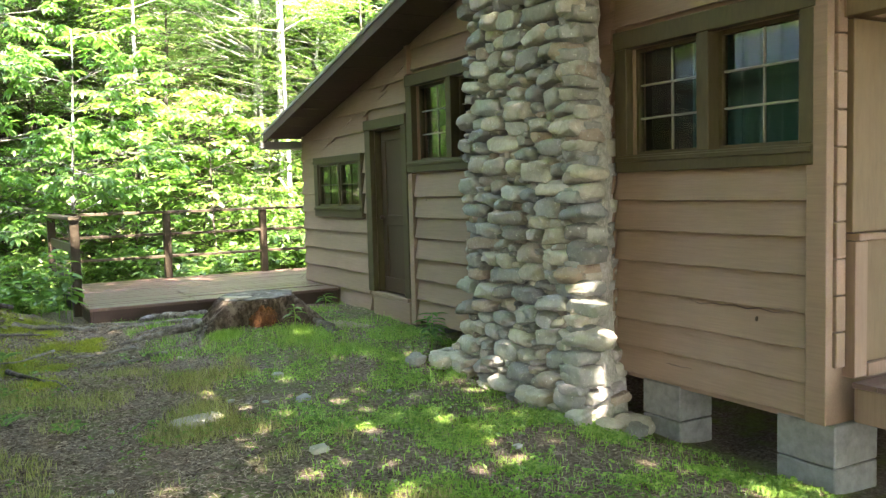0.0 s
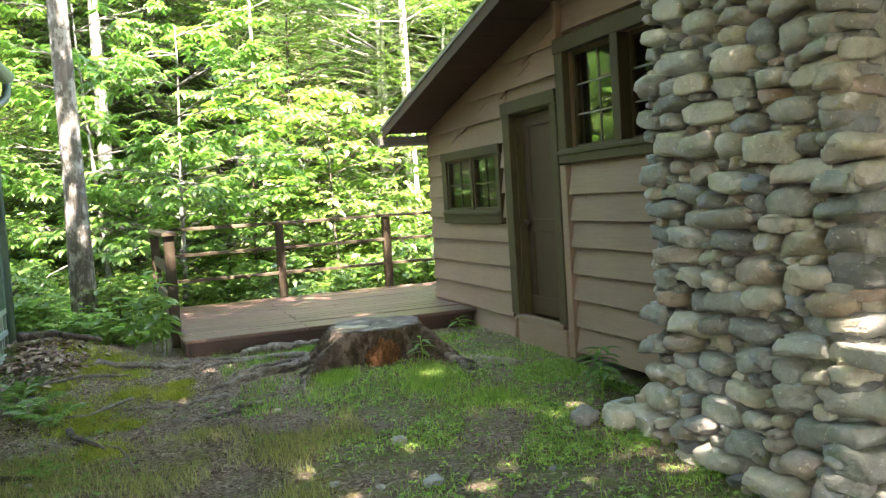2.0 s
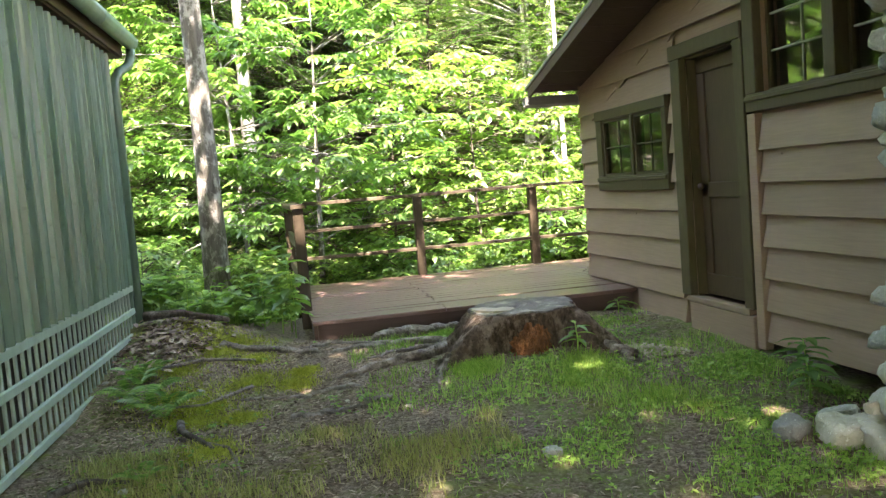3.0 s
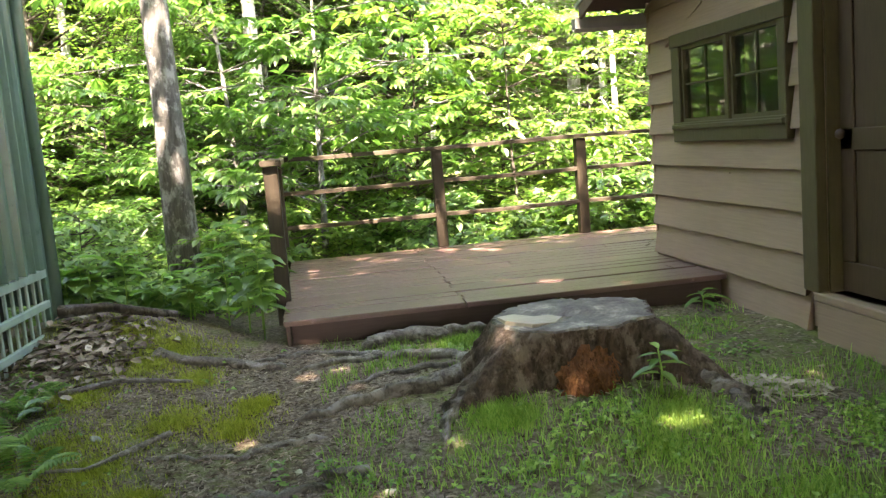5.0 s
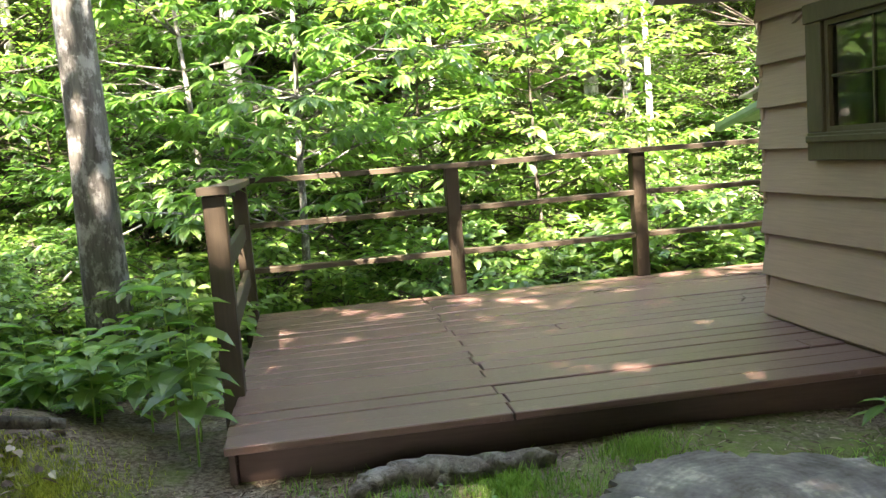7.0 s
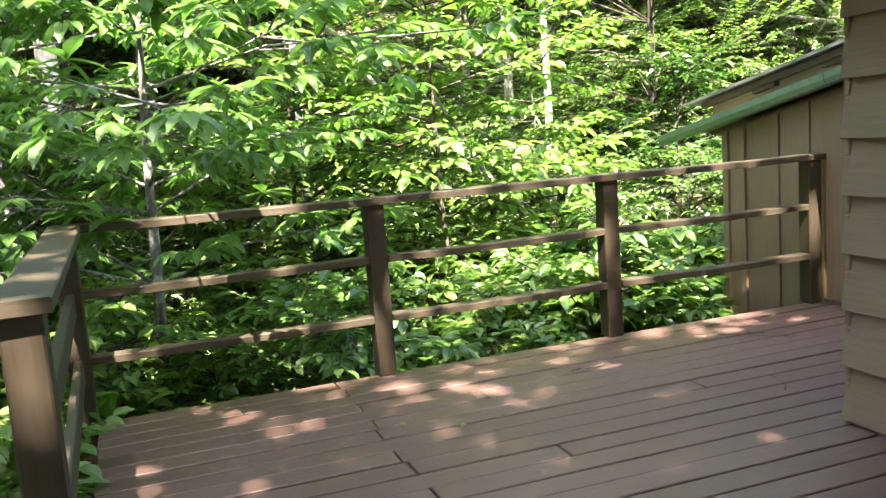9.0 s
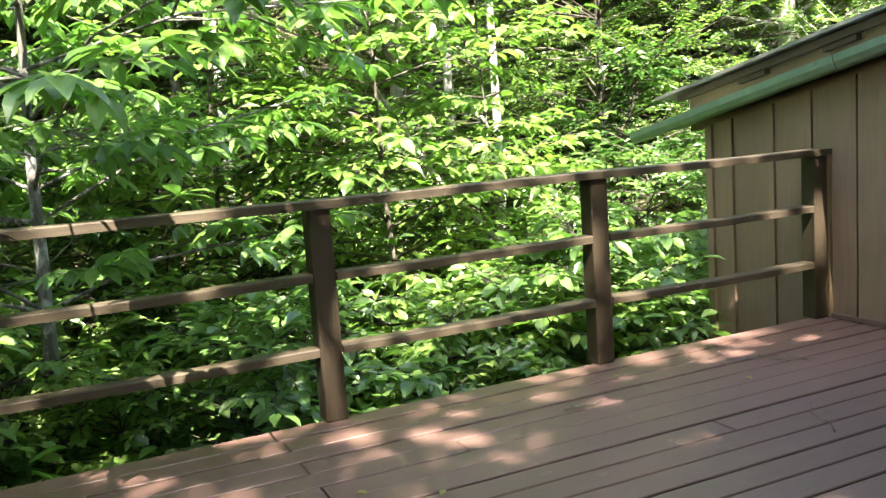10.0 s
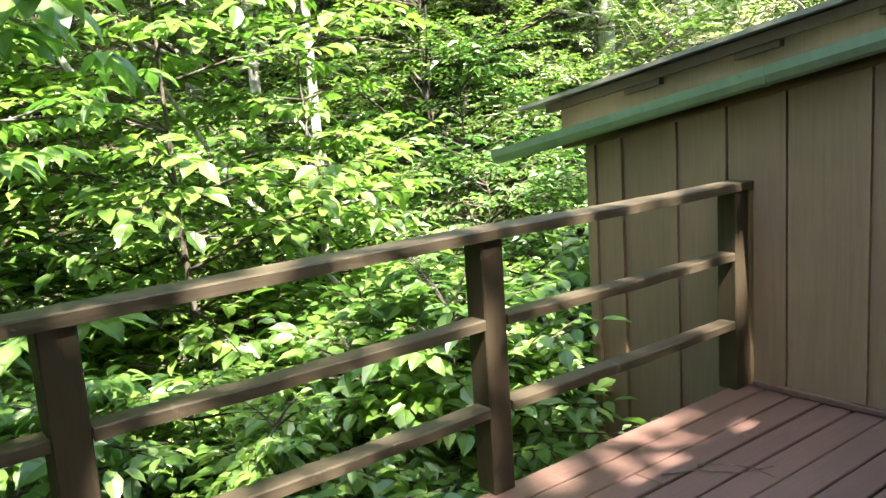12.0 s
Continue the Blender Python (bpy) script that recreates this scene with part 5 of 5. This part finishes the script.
herb(4.66, 10.72, 9, 0.17, 0.36, 0.14, M_LEAF, "small broad-leaved weed by the deck", 1)
herb(3.66, 9.02, 12, 0.13, 0.36, 0.20, M_LEAF_Y, "small leafy seedling beside the stump", 2)
herb(4.70, 8.05, 16, 0.17, 0.40, 0.30, M_LEAF, "leafy weed growing at the wall foot", 3)
herb(4.55, 7.80, 12, 0.15, 0.45, 0.22, M_LEAF, "leafy weed growing at the wall foot", 4)
for i, (x, y, s) in enumerate(((1.83, 11.30, 0.58), (1.72, 11.5, 0.72), (1.80, 11.62, 0.80), (1.55, 11.8, 0.5))):
    herb(x, y, 13, 0.20, 0.66, s, M_LEAF if i % 2 else M_LEAF_Y, "tall broad-leaved plant beside the deck corner", 10 + i)
for i in range(44):
    x, y = random.uniform(0.3, 1.75), random.uniform(11.75, 13.2)
    herb(x, y, random.randint(7, 12), random.uniform(0.10, 0.19), 0.75, random.uniform(0.15, 0.45), random.choice((M_LEAF, M_LEAF_Y)), "low broad-leaved woodland plant", 40 + i)


def fern(x, y, fronds, length, seed, mat=M_LEAF_Y):
    """Arching fronds with rows of small leaflets."""
    rnd = random.Random(seed)
    h = empty("fern", (x, y, ground_z(x, y)), "light green fern growing on mossy soil", "fern", "ferns")
    for k in range(fronds):
        a = 2 * math.pi * k / fronds + rnd.uniform(-0.4, 0.4)
        out = Vector((math.cos(a), math.sin(a), 0))
        L_ = length * rnd.uniform(0.7, 1.1)
        vs, fs = [], []
        for s in range(16):
            t = (s + 1) / 17
            p = out * (L_ * 0.8 * t) + Vector((0, 0, L_ * (1.05 * t - 0.75 * t * t)))
            for sgn in (-1, 1):
                w = Vector((-out.y, out.x, 0)) * sgn + out * 0.3
                ll = L_ * 0.22 * math.sin(math.pi * min(0.98, 0.12 + 0.88 * t)) + 0.008
                leaf_faces(vs, fs, p, w.normalized(), Vector((0, 0, 1)), ll, ll * 0.38, 0.5, False)
        o = new("frond", raw_mesh("frond", vs, fs, mat))
        o.parent = h


for i, (x, y, n, L_) in enumerate(((0.76, 9.55, 7, 0.46), (0.95, 9.2, 6, 0.36), (0.70, 10.1, 6, 0.34), (0.95, 12.3, 8, 0.42), (0.5, 12.7, 8, 0.45), (1.0, 7.3, 5, 0.20), (1.35, 6.9, 5, 0.18), (1.0, 8.0, 5, 0.2), (1.25, 12.0, 7, 0.36), (0.7, 10.0, 6, 0.25))):
    fern(x, y, n, L_, 300 + i)


# ---------------------------------------------------------------- grass and litter
def blades(name, count, where, hgt, mat, label, seed):
    rnd = random.Random(seed)
    vs, fs = [], []
    made = 0
    tries = 0
    while made < count and tries < count * 14:
        tries += 1
        x, y = where(rnd)
        if x is None or x > 4.9 or (y > 10.95 and x > 1.9) or x < 0.42:
            continue
        z = ground_z(x, y) - 0.005
        a = rnd.uniform(0, 2 * math.pi)
        h = hgt * rnd.uniform(0.35, 1.2)
        w = rnd.uniform(0.0016, 0.0036)
        u = Vector((math.cos(a), math.sin(a), 0)) * w
        bend = Vector((rnd.uniform(-1, 1), rnd.uniform(-1, 1), 0)) * h * 0.55
        p = Vector((x, y, z))
        i = len(vs)
        m_ = p + bend * 0.35 + Vector((0, 0, h * 0.6))
        vs.extend((p - u, p + u, m_ + u * 0.7, m_ - u * 0.7, p + bend + Vector((0, 0, h))))
        fs.extend(((i, i + 1, i + 2, i + 3), (i + 3, i + 2, i + 4)))
        made += 1
    tagged(new(name, raw_mesh(name, vs, fs, mat)), label, "grass", kind="stuff")


def patchy(x0, x1, y0, y1, freq, cut, off_):
    def pick(rnd):
        x, y = rnd.uniform(x0, x1), rnd.uniform(y0, y1)
        return (x, y) if noise.noise(Vector((x * freq, y * freq, off_))) > cut * rnd.random() else (None, None)
    return pick


def spots_at(*discs):
    def pick(rnd):
        x, y, r = discs[rnd.randrange(len(discs))]
        a, q = rnd.uniform(0, 2 * math.pi), r * abs(rnd.gauss(0, 0.62))
        return x + q * math.cos(a), y + q * math.sin(a)
    return pick


def yard(rnd):
    """Turf over the right half of the yard, thinning to the trodden path."""
    x, y = rnd.uniform(0.8, 4.9), rnd.uniform(1.8, 9.0)
    edge = 2.75 + 0.35 * noise.noise(Vector((y * 0.8, 0, 3)))
    k = smooth01(edge - 0.5, edge + 0.4, x) if y > 4.6 else smooth01(1.2, 2.2, x)
    k *= 0.08 + 0.92 * smooth01(-0.05, 0.3, noise.noise(Vector((x * 1.9, y * 1.9, 1))))
    k *= 1 - 0.55 * smooth01(5.5, 7.0, y) * (1 - smooth01(3.6, 4.2, x))
    return (x, y) if rnd.random() < k else (None, None)


blades("grass_turf", 42000, yard, 0.05, M_GRASS, "short bright green grass in the cabin yard", 1)
blades("grass_tufts", 11000, spots_at((2.93, 9.10, 0.17), (3.02, 9.02, 0.15), (3.66, 8.84, 0.26), (3.50, 8.60, 0.28), (3.9, 8.2, 0.35), (3.62, 10.8, 0.18), (3.05, 10.65, 0.22)), 0.05, M_GRASS, "bright green grass tufts round the stump", 2)
blades("grass_thin", 24000, patchy(0.45, 2.9, 2.3, 8.4, 1.6, 0.5, 4), 0.07, M_DRY, "thin yellowish grass on dry soil", 3)
blades("grass_weeds", 5000, patchy(2.2, 4.9, 8.0, 11.0, 2.0, 0.35, 6), 0.06, M_GRASS, "sparse green grass by the deck", 4)

blades("moss", 40000, spots_at((1.0, 11.2, 0.36), (1.3, 11.0, 0.30), (1.2, 10.7, 0.25), (1.0, 9.6, 0.3), (1.15, 9.0, 0.25), (1.45, 8.9, 0.12), (1.79, 9.6, 0.14), (1.49, 9.77, 0.22), (1.5, 10.37, 0.13), (0.91, 10.26, 0.25), (1.86, 9.85, 0.10), (1.2, 9.3, 0.2), (1.3, 8.3, 0.18)), 0.034, M_MOSS, "yellow-green moss cushions on the soil", 5)


def weeds(name, count, where, leaf, mat, label, seed):
    """Low weeds of small rounded leaves."""
    rnd = random.Random(seed)
    vs, fs = [], []
    for _ in range(count):
        x, y = where(rnd)
        if x is None or x > 4.9 or (y > 10.95 and x > 1.9) or x < 0.42:
            continue
        p = Vector((x, y, ground_z(x, y) + rnd.uniform(0.004, 0.035)))
        for k in range(rnd.randint(3, 5)):
            L_ = leaf * rnd.uniform(0.6, 1.3)
            leaf_faces(vs, fs, p, rand_dir(rnd, 0.4), Vector((rnd.uniform(-0.4, 0.4), rnd.uniform(-0.4, 0.4), 1)), L_, L_ * 0.7, 0.5, False)
    tagged(new(name, raw_mesh(name, vs, fs, mat)), label, "weeds", kind="stuff")


weeds("yard_weeds", 34000, yard, 0.026, M_GRASS, "small-leaved green weeds growing through the turf", 21)
weeds("path_weeds", 9000, patchy(0.45, 4.8, 2.5, 10.9, 1.3, 0.6, 14), 0.028, M_LEAF_Y, "scattered small-leaved weeds on trodden soil", 22)
rnd = random.Random(9)
vs, fs = [], []
while len(fs) < 168000:
    x, y = rnd.uniform(0.4, 4.9), rnd.uniform(2.0, 11.0)
    dens = 0.25 + 0.75 * smooth01(3.0, 2.0, x)
    if rnd.random() > dens:
        continue
    z = ground_z(x, y) + 0.004
    a, L_, w = rnd.uniform(0, math.pi), rnd.uniform(0.004, 0.026), rnd.uniform(0.001, 0.0032)
    u, q = Vector((math.cos(a), math.sin(a), rnd.uniform(-0.25, 0.25))) * L_, Vector((-math.sin(a), math.cos(a), rnd.uniform(-0.3, 0.3))) * w
    p = Vector((x, y, z + abs(u.z) * 0.6))
    i = len(vs)
    vs.extend((p - u - q, p + u - q, p + u + q, p - u + q, p + Vector((0, 0, 0.006))))
    fs.extend(((i, i + 1, i + 4), (i + 1, i + 2, i + 4), (i + 2, i + 3, i + 4), (i + 3, i, i + 4)))
tagged(new("wood_litter", raw_mesh("wood_litter", vs, fs, M_CHIP)), "grey-brown wood chips, twigs and needles on trodden soil", "litter", kind="stuff")

# dry leaves heaped by the shed
rnd = random.Random(10)
vs, fs = [], []
for _ in range(700):
    x, y = rnd.gauss(0.80, 0.20), rnd.gauss(10.95, 0.28)
    leaf_faces(vs, fs, Vector((x, y, ground_z(x, y) + rnd.uniform(0.005, 0.04))), rand_dir(rnd, 0.3), Vector((rnd.uniform(-0.6, 0.6), rnd.uniform(-0.6, 0.6), 1)), rnd.uniform(0.05, 0.10), rnd.uniform(0.03, 0.05), 0.6, True)
tagged(new("dry_leaves", raw_mesh("dry_leaves", vs, fs, M_CHIP)), "heap of dry brown leaves by the shed", "leaves", kind="stuff")


# stones and sticks on the path
def pebble(x, y, hx, hy, hz, label, yaw=0):
    ob = put_stone((x, y, ground_z(x, y) + hz * 0.35), (hx, hy, hz), yaw, 0, None, "stone")
    tagged(ob, label, "stone")


pebble(2.16, 6.80, 0.19, 0.15, 0.035, "flat pale stone set in the path", 20)
pebble(2.98, 6.95, 0.06, 0.05, 0.035, "small pale stone lying in the grass")
pebble(3.0, 7.6, 0.05, 0.04, 0.03, "small pale stone lying in the grass")
pebble(2.62, 5.7, 0.06, 0.05, 0.03, "small pale stone lying on soil")
for k in range(26):
    x, y = random.uniform(0.4, 4.4), random.uniform(3.5, 10.5)
    r = random.uniform(0.012, 0.03)
    pebble(x, y, r, r * 0.8, r * 0.6, "small grey pebble on the ground", random.uniform(0, 180))


def pale_rot(x, y):
    vs, fs = [], []
    rnd = random.Random(31)
    for _ in range(300):
        a, r = rnd.uniform(0, 6.28), rnd.random() ** 0.7
        px, py = x + 0.30 * r * math.cos(a), y + 0.14 * r * math.sin(a)
        p = Vector((px, py, ground_z(px, py) + 0.012 + 0.05 * (1 - r) * rnd.random()))
        leaf_faces(vs, fs, p, rand_dir(rnd, 0.3), Vector((0, 0, 1)), rnd.uniform(0.03, 0.08), rnd.uniform(0.015, 0.03), 0.2, False)
    tagged(new("rotten_wood", raw_mesh("rotten_wood", vs, fs, M_PALEWOOD)), "heap of pale crumbled rotten wood beside the stump", "wood", kind="stuff")


pale_rot(4.22, 9.10)


def stick(pts, r, label="fallen grey stick lying on the soil", mat=M_BARK_DARK):
    P = [Vector((x, y, ground_z(x, y) + r + z)) for x, y, z in pts]
    path = [P[0].lerp(P[1], k / 4) for k in range(4)] + [P[1].lerp(P[2], k / 4) for k in range(5)]
    path = [p + Vector((noise.noise(p * 5), noise.noise(p * 5 + Vector((3, 0, 0))), 0)) * 0.012 for p in path]
    vs, fs = tube(path, [r * (1 - 0.5 * k / 8) for k in range(9)], 8, 0.2)
    tagged(new("stick", raw_mesh("stick", vs, fs, mat, True)), label, "stick", "sticks on the ground")


stick([(1.08, 8.95, 0), (1.12, 8.65, 0.02), (1.32, 8.3, 0)], 0.026)
stick([(0.6, 7.9, 0), (0.75, 8.0, 0.01), (0.95, 7.95, 0)], 0.022)
stick([(1.5, 9.6, 0), (1.2, 9.3, 0.01), (0.9, 9.35, 0)], 0.014, mat=M_ROOT)
stick([(1.1, 8.6, 0), (1.4, 8.3, 0.01), (1.5, 7.9, 0)], 0.012, mat=M_ROOT)
stick([(0.8, 10.3, 0), (1.1, 10.4, 0.01), (1.5, 10.3, 0)], 0.02, mat=M_ROOT)
stick([(0.55, 11.35, 0.05), (0.85, 11.3, 0.06), (1.25, 11.5, 0.02)], 0.045, "mossy rotten log by the shed", M_BARK_DARK)
# bleached dead limbs in the brush
for pts, r in (([(6.4, 17.2, 0.9), (5.6, 17.5, 1.9), (4.9, 17.9, 3.3)], 0.03), ([(5.4, 16.2, 0.45), (4.6, 15.9, 0.4), (4.0, 16.1, 0.6)], 0.022),
               ([(8.4, 18.6, 0.6), (7.6, 19.2, 1.6), (7.1, 19.5, 2.6)], 0.028), ([(2.4, 16.5, 0.5), (2.9, 16.9, 0.2), (3.2, 17.4, 0.4)], 0.02),
               ([(5.2, 18.5, 2.2), (4.5, 18.6, 3.4), (3.6, 18.9, 4.2)], 0.03), ([(0.2, 14.2, 0.2), (0.6, 14.6, 0.8), (1.0, 14.9, 1.1)], 0.014)):
    stick(pts, r, "bleached dead limb leaning in the brush", M_BARK_PALE)


# twigs and fallen bits on the deck
def deck_twig(pts, r):
    vs, fs = tube([(x, y, DZ + r + 0.002) for x, y in pts], [r, r * 0.9, r * 0.7, r * 0.5], 6)
    tagged(new("twig", raw_mesh("twig", vs, fs, M_ROOT, True)), "thin dry twig lying on the deck boards", "twig", "twigs on the deck")


deck_twig([(5.45, 13.62), (5.58, 13.55), (5.66, 13.42), (5.80, 13.36)], 0.004)
deck_twig([(5.62, 13.58), (5.70, 13.50), (5.74, 13.40), (5.72, 13.30)], 0.003)
deck_twig([(5.05, 12.62), (5.12, 12.70), (5.15, 12.82), (5.24, 12.90)], 0.004)
deck_twig([(4.35, 13.45), (4.42, 13.47), (4.50, 13.44), (4.56, 13.47)], 0.005)
for x, y, a in ((4.82, 13.72, 0.4), (5.30, 13.30, 1.3), (3.30, 13.12, 2.0), (3.52, 12.96, 0.9)):
    vs, fs = [], []
    leaf_faces(vs, fs, Vector((x, y, DZ + 0.006)), Vector((math.cos(a), math.sin(a), 0.08)), Vector((0, 0, 1)), 0.05, 0.026, 0.3, True)
    tagged(new("fallen_leaf", raw_mesh("fallen_leaf", vs, fs, M_DRY)), "small yellowed leaf fallen on the deck boards", "leaf", "fallen leaves on the deck")
